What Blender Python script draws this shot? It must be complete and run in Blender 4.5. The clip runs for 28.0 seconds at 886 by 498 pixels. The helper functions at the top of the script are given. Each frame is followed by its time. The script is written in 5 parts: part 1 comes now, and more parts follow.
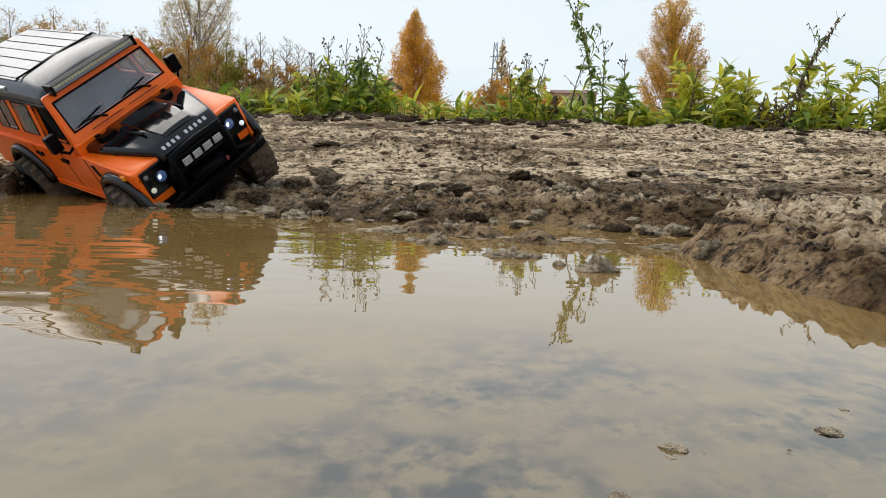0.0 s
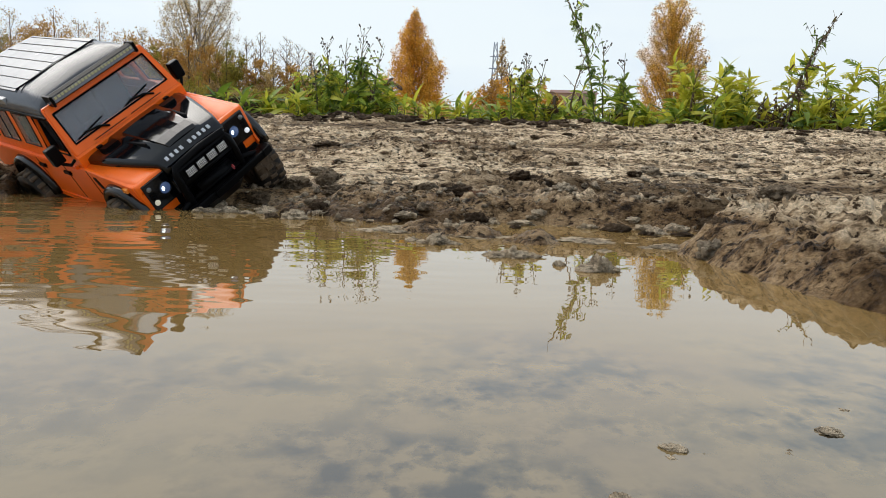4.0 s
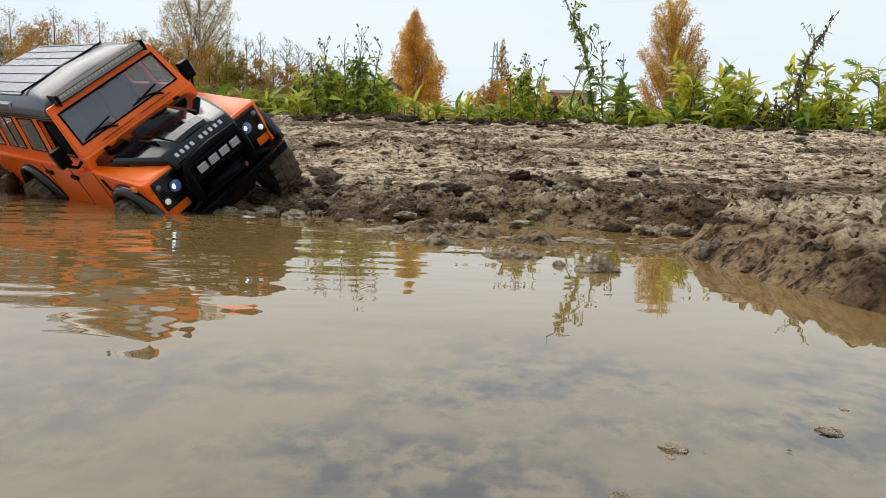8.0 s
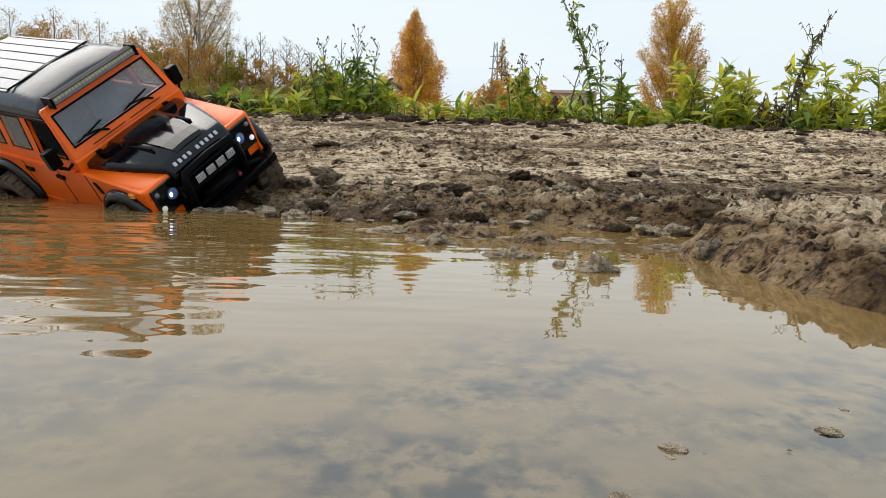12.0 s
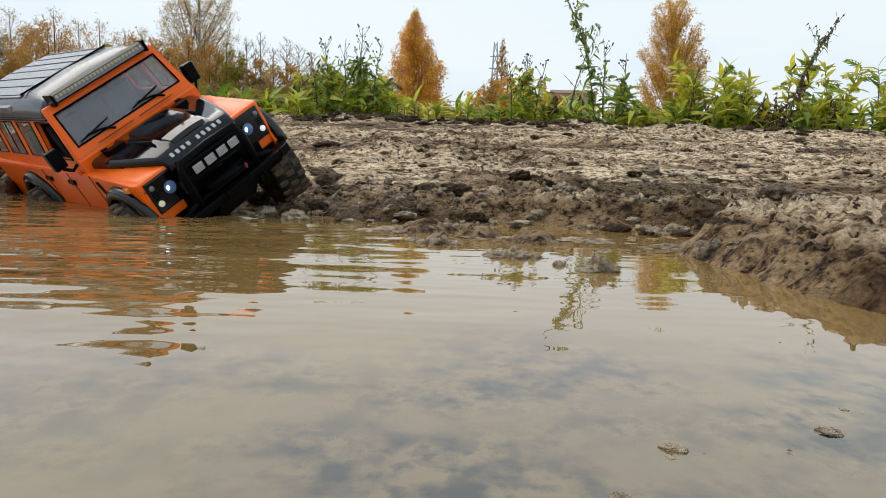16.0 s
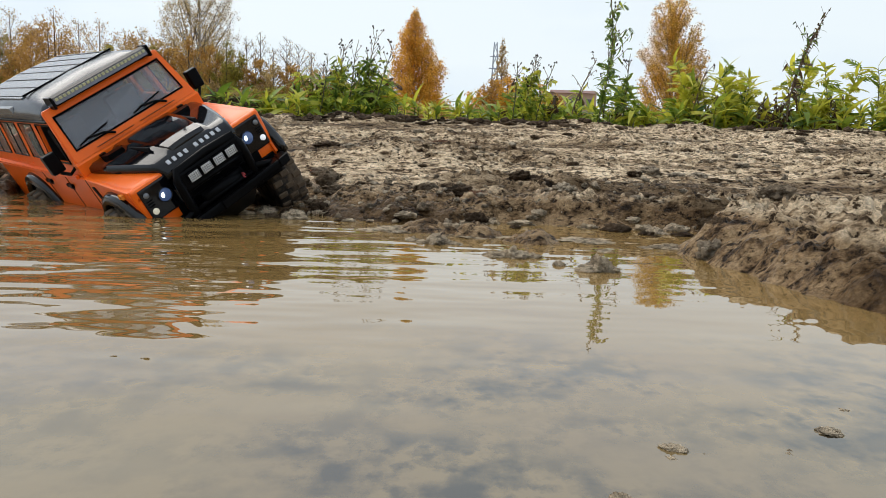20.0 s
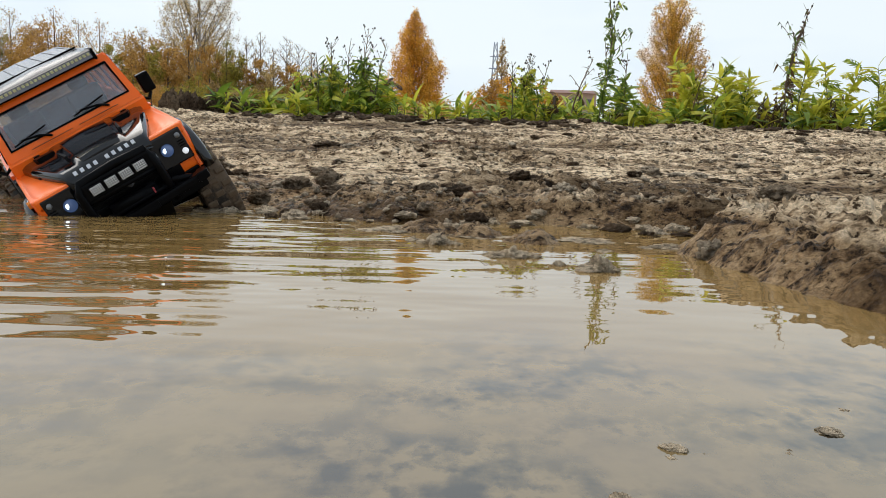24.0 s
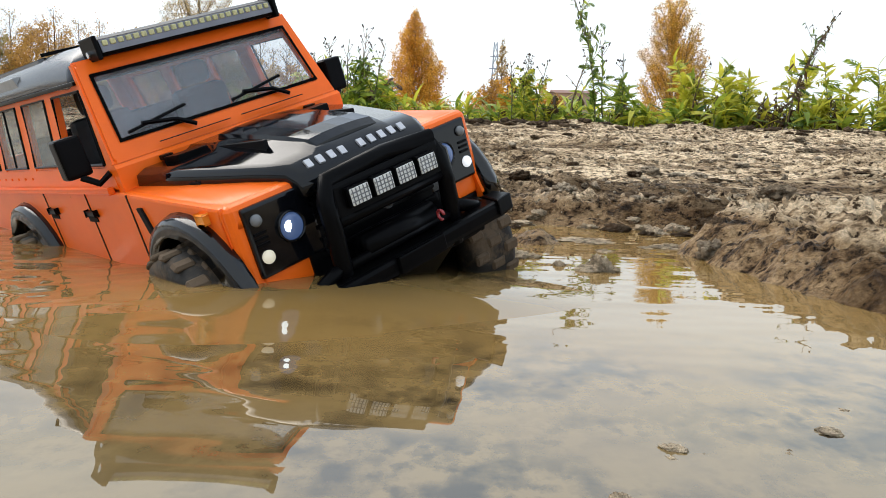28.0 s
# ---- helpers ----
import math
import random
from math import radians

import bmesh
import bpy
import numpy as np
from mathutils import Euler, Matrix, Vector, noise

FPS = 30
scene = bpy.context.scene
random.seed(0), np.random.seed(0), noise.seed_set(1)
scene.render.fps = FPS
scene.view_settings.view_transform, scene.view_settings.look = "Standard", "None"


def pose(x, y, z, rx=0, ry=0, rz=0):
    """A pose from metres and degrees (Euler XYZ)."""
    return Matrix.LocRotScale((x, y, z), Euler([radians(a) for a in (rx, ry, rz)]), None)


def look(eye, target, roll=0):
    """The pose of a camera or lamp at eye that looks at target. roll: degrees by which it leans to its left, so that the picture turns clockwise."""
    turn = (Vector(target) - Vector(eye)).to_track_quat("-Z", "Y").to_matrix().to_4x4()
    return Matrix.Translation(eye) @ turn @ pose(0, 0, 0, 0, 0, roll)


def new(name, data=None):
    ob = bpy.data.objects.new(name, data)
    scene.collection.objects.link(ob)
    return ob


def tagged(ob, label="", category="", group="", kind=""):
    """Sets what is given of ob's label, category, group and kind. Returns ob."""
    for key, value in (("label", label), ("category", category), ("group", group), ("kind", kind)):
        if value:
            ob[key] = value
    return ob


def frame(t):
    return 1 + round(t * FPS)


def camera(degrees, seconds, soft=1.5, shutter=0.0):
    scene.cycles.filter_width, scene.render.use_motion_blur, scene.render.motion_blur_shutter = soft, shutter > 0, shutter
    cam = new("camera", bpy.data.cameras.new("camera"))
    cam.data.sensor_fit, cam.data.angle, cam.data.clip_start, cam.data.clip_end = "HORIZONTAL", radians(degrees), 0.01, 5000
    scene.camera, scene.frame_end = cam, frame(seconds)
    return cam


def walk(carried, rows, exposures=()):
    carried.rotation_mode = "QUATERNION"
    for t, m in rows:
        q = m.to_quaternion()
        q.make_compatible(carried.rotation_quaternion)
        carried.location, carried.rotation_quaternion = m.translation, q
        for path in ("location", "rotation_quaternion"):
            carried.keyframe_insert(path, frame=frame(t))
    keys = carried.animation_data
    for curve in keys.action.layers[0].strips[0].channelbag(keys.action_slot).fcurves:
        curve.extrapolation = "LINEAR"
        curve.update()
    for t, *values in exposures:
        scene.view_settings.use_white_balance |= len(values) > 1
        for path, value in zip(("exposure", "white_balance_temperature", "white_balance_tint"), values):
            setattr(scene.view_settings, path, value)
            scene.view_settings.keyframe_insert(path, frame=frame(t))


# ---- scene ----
cam = camera(60.56, 28.0, soft=0.62)
EYE = (0.0, 0.0, 0.0876)
VIEW = look(EYE, (0.0, 0.9919, -0.0397), 1.57)
walk(cam, [(0.0, VIEW), (28.0, VIEW)], [(0.0, 0.1), (27.0, 0.15), (27.5, 0.35), (28.0, 0.52)])

# car path: seconds, place of the point on the ground below mid wheelbase, turn
CAR_ROWS = [
    (0.0, -0.4916, 1.2983, 0.0072, 36.2, 6.5, -39.4),
    (0.5, -0.4867, 1.2915, 0.0044, 36.8, 6.3, -39.1),
    (1.0, -0.4847, 1.2882, 0.0024, 37.1, 6.4, -39.0),
    (1.5, -0.4845, 1.2873, 0.0009, 37.1, 6.6, -39.0),
    (2.0, -0.4834, 1.2850, -0.0007, 37.1, 6.7, -39.2),
    (2.5, -0.4811, 1.2810, -0.0022, 37.2, 6.6, -39.3),
    (3.0, -0.4786, 1.2777, -0.0036, 37.2, 6.6, -39.6),
    (3.5, -0.4752, 1.2733, -0.0052, 37.2, 6.4, -39.9),
    (5.5, -0.4469, 1.2370, -0.0082, 37.6, 4.5, -41.5),
    (6.0, -0.4430, 1.2306, -0.0099, 37.3, 3.9, -41.4),
    (6.5, -0.4406, 1.2262, -0.0114, 37.0, 3.5, -41.3),
    (7.0, -0.4387, 1.2225, -0.0125, 36.7, 3.3, -41.3),
    (7.5, -0.4354, 1.2174, -0.0136, 36.4, 3.1, -41.4),
    (8.0, -0.4309, 1.2119, -0.0149, 36.3, 2.9, -41.3),
    (8.5, -0.4267, 1.2073, -0.0163, 36.3, 2.8, -40.8),
    (9.0, -0.4242, 1.2045, -0.0174, 36.3, 2.6, -40.6),
    (9.5, -0.4237, 1.2037, -0.0179, 36.3, 2.6, -40.7),
    (10.0, -0.4249, 1.2045, -0.0184, 36.0, 2.9, -40.8),
    (10.5, -0.4347, 1.2105, -0.0185, 35.4, 3.7, -39.9),
    (11.0, -0.4537, 1.2224, -0.0176, 35.0, 4.8, -37.7),
    (11.5, -0.4690, 1.2316, -0.0165, 35.1, 5.7, -35.8),
    (12.0, -0.4757, 1.2349, -0.0160, 35.6, 6.1, -35.0),
    (12.5, -0.4792, 1.2364, -0.0160, 35.8, 6.5, -34.5),
    (14.5, -0.4073, 1.1689, -0.0200, 36.0, -0.0, -43.3),
    (15.0, -0.4083, 1.1681, -0.0223, 35.4, 0.4, -43.5),
    (15.5, -0.4088, 1.1665, -0.0237, 35.0, 0.8, -43.9),
    (16.0, -0.4087, 1.1656, -0.0251, 34.6, 1.1, -44.1),
    (16.5, -0.4071, 1.1647, -0.0263, 34.3, 1.0, -43.8),
    (17.0, -0.4058, 1.1637, -0.0272, 34.3, 1.0, -43.6),
    (17.5, -0.4057, 1.1614, -0.0286, 34.1, 1.3, -44.1),
    (18.0, -0.4053, 1.1573, -0.0307, 33.6, 1.5, -44.9),
    (18.5, -0.4049, 1.1551, -0.0321, 33.3, 1.6, -45.2),
    (19.0, -0.4045, 1.1553, -0.0322, 33.4, 1.7, -45.1),
    (19.5, -0.4040, 1.1546, -0.0327, 33.4, 1.8, -45.2),
    (20.0, -0.4044, 1.1521, -0.0339, 32.9, 1.9, -45.7),
    (20.5, -0.4081, 1.1529, -0.0346, 32.2, 2.2, -46.0),
    (21.0, -0.4152, 1.1574, -0.0348, 31.3, 2.4, -45.9),
    (21.5, -0.4217, 1.1604, -0.0358, 30.3, 2.5, -45.5),
    (23.5, -0.4724, 1.1636, -0.0352, 30.8, 5.8, -55.3),
    (24.0, -0.4701, 1.1567, -0.0359, 31.6, 6.1, -56.5),
    (24.5, -0.4656, 1.1471, -0.0367, 32.6, 6.3, -57.5),
    (25.0, -0.4602, 1.1366, -0.0379, 33.0, 6.6, -58.1),
    (25.5, -0.4526, 1.1225, -0.0389, 32.7, 7.1, -58.6),
    (26.0, -0.4407, 1.1015, -0.0391, 31.7, 7.6, -59.4),
    (26.5, -0.3981, 1.0118, -0.0363, 30.8, 5.5, -57.8),
    (27.0, -0.3147, 0.8499, -0.0654, 27.2, -1.0, -57.5),
    (27.2, -0.2872, 0.8095, -0.0692, 25.9, -1.6, -56.5),
    (27.4, -0.2581, 0.7693, -0.0740, 20.0, -1.2, -54.9),
    (27.7, -0.2149, 0.7120, -0.0734, 16.5, -1.6, -50.5),
    (28.0, -0.1666, 0.6621, -0.0655, 19.1, -3.1, -46.0),
]


# ---- light ----
world = bpy.data.worlds.new("overcast_sky")
scene.world = world
world.use_nodes = True
wn, wl = world.node_tree.nodes, world.node_tree.links
wn.clear()
w_out = wn.new("ShaderNodeOutputWorld")
w_bg = wn.new("ShaderNodeBackground")
w_sky = wn.new("ShaderNodeTexSky")
w_sky.sky_type = "NISHITA"
w_sky.sun_disc = False
w_sky.sun_elevation = radians(49)
w_sky.sun_rotation = radians(309)
w_sky.dust_density = 3.0
w_co = wn.new("ShaderNodeTexCoord")
w_map = wn.new("ShaderNodeMapping")
w_map.inputs["Scale"].default_value = (1.0, 1.0, 3.2)
w_noise = wn.new("ShaderNodeTexNoise")
w_noise.inputs["Scale"].default_value = 1.6
w_noise.inputs["Detail"].default_value = 4.0
w_ramp = wn.new("ShaderNodeValToRGB")
w_ramp.color_ramp.elements[0].position = 0.36
w_ramp.color_ramp.elements[0].color = (6.5, 7.7, 9.4, 1)
w_ramp.color_ramp.elements[1].position = 0.62
w_ramp.color_ramp.elements[1].color = (8.4, 9.2, 9.6, 1)
w_mix = wn.new("ShaderNodeMixRGB")
w_mix.inputs["Fac"].default_value = 0.88
wl.new(w_co.outputs["Generated"], w_map.inputs["Vector"])
wl.new(w_map.outputs["Vector"], w_noise.inputs["Vector"])
wl.new(w_noise.outputs["Fac"], w_ramp.inputs["Fac"])
wl.new(w_sky.outputs["Color"], w_mix.inputs["Color1"])
wl.new(w_ramp.outputs["Color"], w_mix.inputs["Color2"])
wl.new(w_mix.outputs["Color"], w_bg.inputs["Color"])
w_bg.inputs["Strength"].default_value = 0.102
wl.new(w_bg.outputs["Background"], w_out.inputs["Surface"])

sun_data = bpy.data.lights.new("sun", "SUN")
sun_data.energy = 1.9
sun_data.angle = radians(48)
sun_data.color = (1.0, 0.94, 0.86)
sun = new("sun", sun_data)
sun.matrix_world = look((-3.2, 2.6, 4.8), (0, 0, 0))


# ---- materials ----
def mat_base(name):
    m = bpy.data.materials.new(name)
    m.use_nodes = True
    nt = m.node_tree
    return m, nt, nt.nodes["Principled BSDF"]


def tex(nt, scale, detail=4.0, rough=0.6, coord="Object", stretch=None, shift=(0, 0, 0)):
    co = nt.nodes.new("ShaderNodeTexCoord")
    no = nt.nodes.new("ShaderNodeTexNoise")
    no.inputs["Scale"].default_value = scale
    no.inputs["Detail"].default_value = detail
    no.inputs["Roughness"].default_value = rough
    if stretch:
        mp = nt.nodes.new("ShaderNodeMapping")
        mp.inputs["Scale"].default_value = stretch
        mp.inputs["Location"].default_value = shift
        nt.links.new(co.outputs[coord], mp.inputs["Vector"])
        nt.links.new(mp.outputs["Vector"], no.inputs["Vector"])
    else:
        nt.links.new(co.outputs[coord], no.inputs["Vector"])
    return no


def ramp(nt, src, stops):
    r = nt.nodes.new("ShaderNodeValToRGB")
    els = r.color_ramp.elements
    while len(els) < len(stops):
        els.new(0.5)
    for e, (p, c) in zip(els, stops):
        e.position = p
        e.color = (*c, 1) if len(c) == 3 else c
    nt.links.new(src, r.inputs["Fac"])
    return r


def grey(v):
    return (v, v, v)


def bump(nt, bsdf, src, strength, distance):
    b = nt.nodes.new("ShaderNodeBump")
    b.inputs["Strength"].default_value = strength
    b.inputs["Distance"].default_value = distance
    nt.links.new(src, b.inputs["Height"])
    nt.links.new(b.outputs["Normal"], bsdf.inputs["Normal"])
    return b


def mix(nt, fac, a, b, mode="MIX"):
    m = nt.nodes.new("ShaderNodeMixRGB")
    m.blend_type = mode
    for sock, v in (("Fac", fac), ("Color1", a), ("Color2", b)):
        if isinstance(v, (int, float)):
            m.inputs[sock].default_value = v if sock == "Fac" else (v, v, v, 1)
        elif isinstance(v, tuple):
            m.inputs[sock].default_value = (*v, 1)
        else:
            nt.links.new(v, m.inputs[sock])
    return m


def simple(name, color, rough=0.5, metal=0.0, vary=0.12, scale=60.0, relief=0.0, dirt=None, dirt_amount=0.5, coat=0.0, spec=0.5):
    """Paint, plastic or rubber with fine unevenness, and dried mud specks where dirt is given."""
    m, nt, b = mat_base(name)
    n1 = tex(nt, scale, 5.0)
    lo = tuple(c * (1 - vary) for c in color)
    hi = tuple(min(1, c * (1 + vary)) for c in color)
    col = ramp(nt, n1.outputs["Fac"], [(0.3, lo), (0.7, hi)]).outputs["Color"]
    b.inputs["Roughness"].default_value = rough
    b.inputs["Metallic"].default_value = metal
    b.inputs["Coat Weight"].default_value = coat
    b.inputs["Specular IOR Level"].default_value = spec
    if dirt:
        n2 = tex(nt, 26.0, 9.0, 0.72)
        f = ramp(nt, n2.outputs["Fac"], [(dirt_amount, grey(0)), (dirt_amount + 0.12, grey(1))])
        col = mix(nt, f.outputs["Color"], col, dirt).outputs["Color"]
        rr = ramp(nt, f.outputs["Color"], [(0.0, grey(rough)), (1.0, grey(0.85))])
        nt.links.new(rr.outputs["Color"], b.inputs["Roughness"])
    nt.links.new(col, b.inputs["Base Color"])
    if relief:
        bump(nt, b, n1.outputs["Fac"], 0.6, relief)
    return m


def glow(name, color, strength, base=(0.7, 0.75, 0.8)):
    m, nt, b = mat_base(name)
    b.inputs["Base Color"].default_value = (*base, 1)
    b.inputs["Roughness"].default_value = 0.15
    b.inputs["Emission Color"].default_value = (*color, 1)
    b.inputs["Emission Strength"].default_value = strength
    return m


def glass(name, color, alpha_mix, rough=0.03):
    m, nt, b = mat_base(name)
    b.inputs["Base Color"].default_value = (*color, 1)
    b.inputs["Roughness"].default_value = rough
    b.inputs["Specular IOR Level"].default_value = 0.6
    tr = nt.nodes.new("ShaderNodeBsdfTransparent")
    mx = nt.nodes.new("ShaderNodeMixShader")
    mx.inputs["Fac"].default_value = alpha_mix
    nt.links.new(b.outputs["BSDF"], mx.inputs[1])
    nt.links.new(tr.outputs["BSDF"], mx.inputs[2])
    nt.links.new(mx.outputs["Shader"], nt.nodes["Material Output"].inputs["Surface"])
    return m


ORANGE = simple("orange_paint", (0.92, 0.145, 0.006), 0.36, vary=0.05, scale=30, dirt=(0.38, 0.19, 0.09), dirt_amount=0.69, coat=0.05, spec=0.3)
BLACK = simple("black_gloss", (0.003, 0.0035, 0.005), 0.08, vary=0.2, dirt=(0.02, 0.017, 0.014), dirt_amount=0.76, spec=0.34)
GLOSS = simple("black_gloss_plastic", (0.003, 0.003, 0.0035), 0.16, vary=0.2, dirt=(0.03, 0.022, 0.015), dirt_amount=0.70, spec=0.5)
# greyer than the roof itself: sky reflection put into the base colour
ROOF_PANEL = simple("roof_panel_satin", (0.135, 0.145, 0.165), 0.27, vary=0.1, dirt=(0.2, 0.185, 0.165), dirt_amount=0.66)
ROOF = simple("roof_satin", (0.030, 0.034, 0.043), 0.26, vary=0.12, dirt=(0.09, 0.085, 0.08), dirt_amount=0.70, spec=0.4)
TRIM = simple("black_trim", (0.0025, 0.0025, 0.003), 0.3, vary=0.25, dirt=(0.010, 0.008, 0.006), dirt_amount=0.74, spec=0.06)
CABIN = simple("cabin_dark", (0.006, 0.006, 0.007), 0.7, spec=0.15)
SEAT = simple("seat_grey", (0.035, 0.038, 0.042), 0.65)
LETTER = simple("silver_lettering", (0.52, 0.52, 0.54), 0.35, metal=0.3)
CHROME = simple("chrome", (0.7, 0.72, 0.75), 0.16, metal=1.0, vary=0.05)
LENS_GREY = simple("clear_lens_grey", (0.17, 0.175, 0.18), 0.2, vary=0.1)
SPOT = simple("spot_reflector", (0.62, 0.62, 0.6), 0.32, vary=0.15, scale=300)
LED = simple("led_yellow", (0.50, 0.48, 0.24), 0.3, vary=0.3, scale=400)
BAR_FACE = simple("bar_reflector", (0.17, 0.17, 0.19), 0.35, metal=0.6)
AMBER = simple("amber_lens", (0.75, 0.27, 0.03), 0.25)
RED = simple("red_hook", (0.32, 0.03, 0.035), 0.4)
RUBBER = simple("muddy_rubber", (0.018, 0.016, 0.014), 0.75, vary=0.3, scale=70, relief=0.004, dirt=(0.105, 0.073, 0.046), dirt_amount=0.43, spec=0.3)
HEADLAMP = glow("headlamp_glow", (0.22, 0.42, 1.0), 0.10, (0.07, 0.09, 0.15))
LAMP_CORE = glow("lamp_core", (0.72, 0.88, 1.0), 1.8)
SIDELAMP = glow("sidelamp_glow", (0.95, 0.97, 1.0), 0.45)
DIMLAMP = glow("dim_sidelamp_glow", (1.0, 0.93, 0.75), 0.28, (0.5, 0.47, 0.36))
# pale base of the screen paints in the reflected sky
SCREEN = glass("windscreen_glass", (0.42, 0.44, 0.48), 0.58)
WINDOW = glass("window_glass", (0.34, 0.35, 0.32), 0.68)


def mud_material():
    m, nt, b = mat_base("wet_mud")
    big = tex(nt, 3.6, 7.0, 0.66, stretch=(0.42, 1.15, 1.0), shift=(3.7, 1.3, 0))
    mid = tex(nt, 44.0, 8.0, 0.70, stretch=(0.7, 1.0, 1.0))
    crevice = tex(nt, 105.0, 7.0, 0.74, stretch=(0.8, 1.0, 1.0))
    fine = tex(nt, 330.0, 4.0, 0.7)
    # dry and wet tones, darkened in the bump's hollows for crevice shade
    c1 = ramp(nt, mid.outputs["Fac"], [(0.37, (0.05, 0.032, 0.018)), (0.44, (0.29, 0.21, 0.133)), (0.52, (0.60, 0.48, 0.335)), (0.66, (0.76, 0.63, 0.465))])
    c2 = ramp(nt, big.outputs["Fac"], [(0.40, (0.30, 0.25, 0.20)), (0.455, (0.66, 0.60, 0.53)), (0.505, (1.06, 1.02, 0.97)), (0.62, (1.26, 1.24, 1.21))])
    # crevice shade painted as dark flecks in the lows of the bump
    crevice_shade = ramp(nt, crevice.outputs["Fac"], [(0.41, (0.08, 0.06, 0.045)), (0.455, (0.88, 0.86, 0.83)), (0.55, (1.14, 1.14, 1.13))])
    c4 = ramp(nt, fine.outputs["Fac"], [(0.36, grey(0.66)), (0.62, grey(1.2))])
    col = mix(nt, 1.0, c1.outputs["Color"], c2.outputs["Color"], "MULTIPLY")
    col = mix(nt, 1.0, col.outputs["Color"], crevice_shade.outputs["Color"], "MULTIPLY")
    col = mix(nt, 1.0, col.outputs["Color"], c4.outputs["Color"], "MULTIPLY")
    # wet rim along the water; its dark also paints shade on the ledges
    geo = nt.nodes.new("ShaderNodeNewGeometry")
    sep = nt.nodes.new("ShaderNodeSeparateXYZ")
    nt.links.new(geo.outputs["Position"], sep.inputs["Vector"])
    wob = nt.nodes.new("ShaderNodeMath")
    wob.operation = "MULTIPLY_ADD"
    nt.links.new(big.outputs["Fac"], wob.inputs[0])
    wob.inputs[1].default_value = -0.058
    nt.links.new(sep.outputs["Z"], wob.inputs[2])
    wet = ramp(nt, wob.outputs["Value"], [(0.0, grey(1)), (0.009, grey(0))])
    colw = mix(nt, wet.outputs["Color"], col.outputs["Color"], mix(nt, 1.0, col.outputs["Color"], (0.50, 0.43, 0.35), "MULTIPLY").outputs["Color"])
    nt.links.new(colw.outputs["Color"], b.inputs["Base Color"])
    b.inputs["Specular IOR Level"].default_value = 0.07
    rg = ramp(nt, big.outputs["Fac"], [(0.35, grey(0.6)), (0.6, grey(0.9))])
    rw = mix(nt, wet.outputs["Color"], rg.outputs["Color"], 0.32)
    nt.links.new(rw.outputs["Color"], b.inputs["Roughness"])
    hgt = mix(nt, 0.45, mid.outputs["Fac"], crevice.outputs["Fac"])
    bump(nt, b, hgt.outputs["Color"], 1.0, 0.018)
    return m


def clod_material(name, tones, dip=0.34):
    m, nt, b = mat_base(name)
    n1 = nt.nodes.new("ShaderNodeTexNoise")
    n1.inputs["Scale"].default_value = 85.0
    n1.inputs["Detail"].default_value = 7.0
    n1.inputs["Roughness"].default_value = 0.72
    info = nt.nodes.new("ShaderNodeObjectInfo")
    geo = nt.nodes.new("ShaderNodeNewGeometry")
    nt.links.new(geo.outputs["Position"], n1.inputs["Vector"])
    add = nt.nodes.new("ShaderNodeMath")
    add.operation = "ADD"
    nt.links.new(info.outputs["Random"], add.inputs[0])
    nt.links.new(geo.outputs["Random Per Island"], add.inputs[1])
    fr = nt.nodes.new("ShaderNodeMath")
    fr.operation = "FRACT"
    nt.links.new(add.outputs["Value"], fr.inputs[0])
    v = ramp(nt, fr.outputs["Value"], [(0.0, tones[0]), (0.35, tones[1]), (1.0, tones[2])])
    # colour darkens in the dips of the relief noise, painting shaded holes
    c = ramp(nt, n1.outputs["Fac"], [(0.40, grey(dip)), (0.56, grey(1.15))])
    cc = mix(nt, 1.0, c.outputs["Color"], v.outputs["Color"], "MULTIPLY")
    nt.links.new(cc.outputs["Color"], b.inputs["Base Color"])
    b.inputs["Roughness"].default_value = 0.8
    b.inputs["Specular IOR Level"].default_value = 0.06
    bump(nt, b, n1.outputs["Fac"], 1.0, 0.016)
    return m


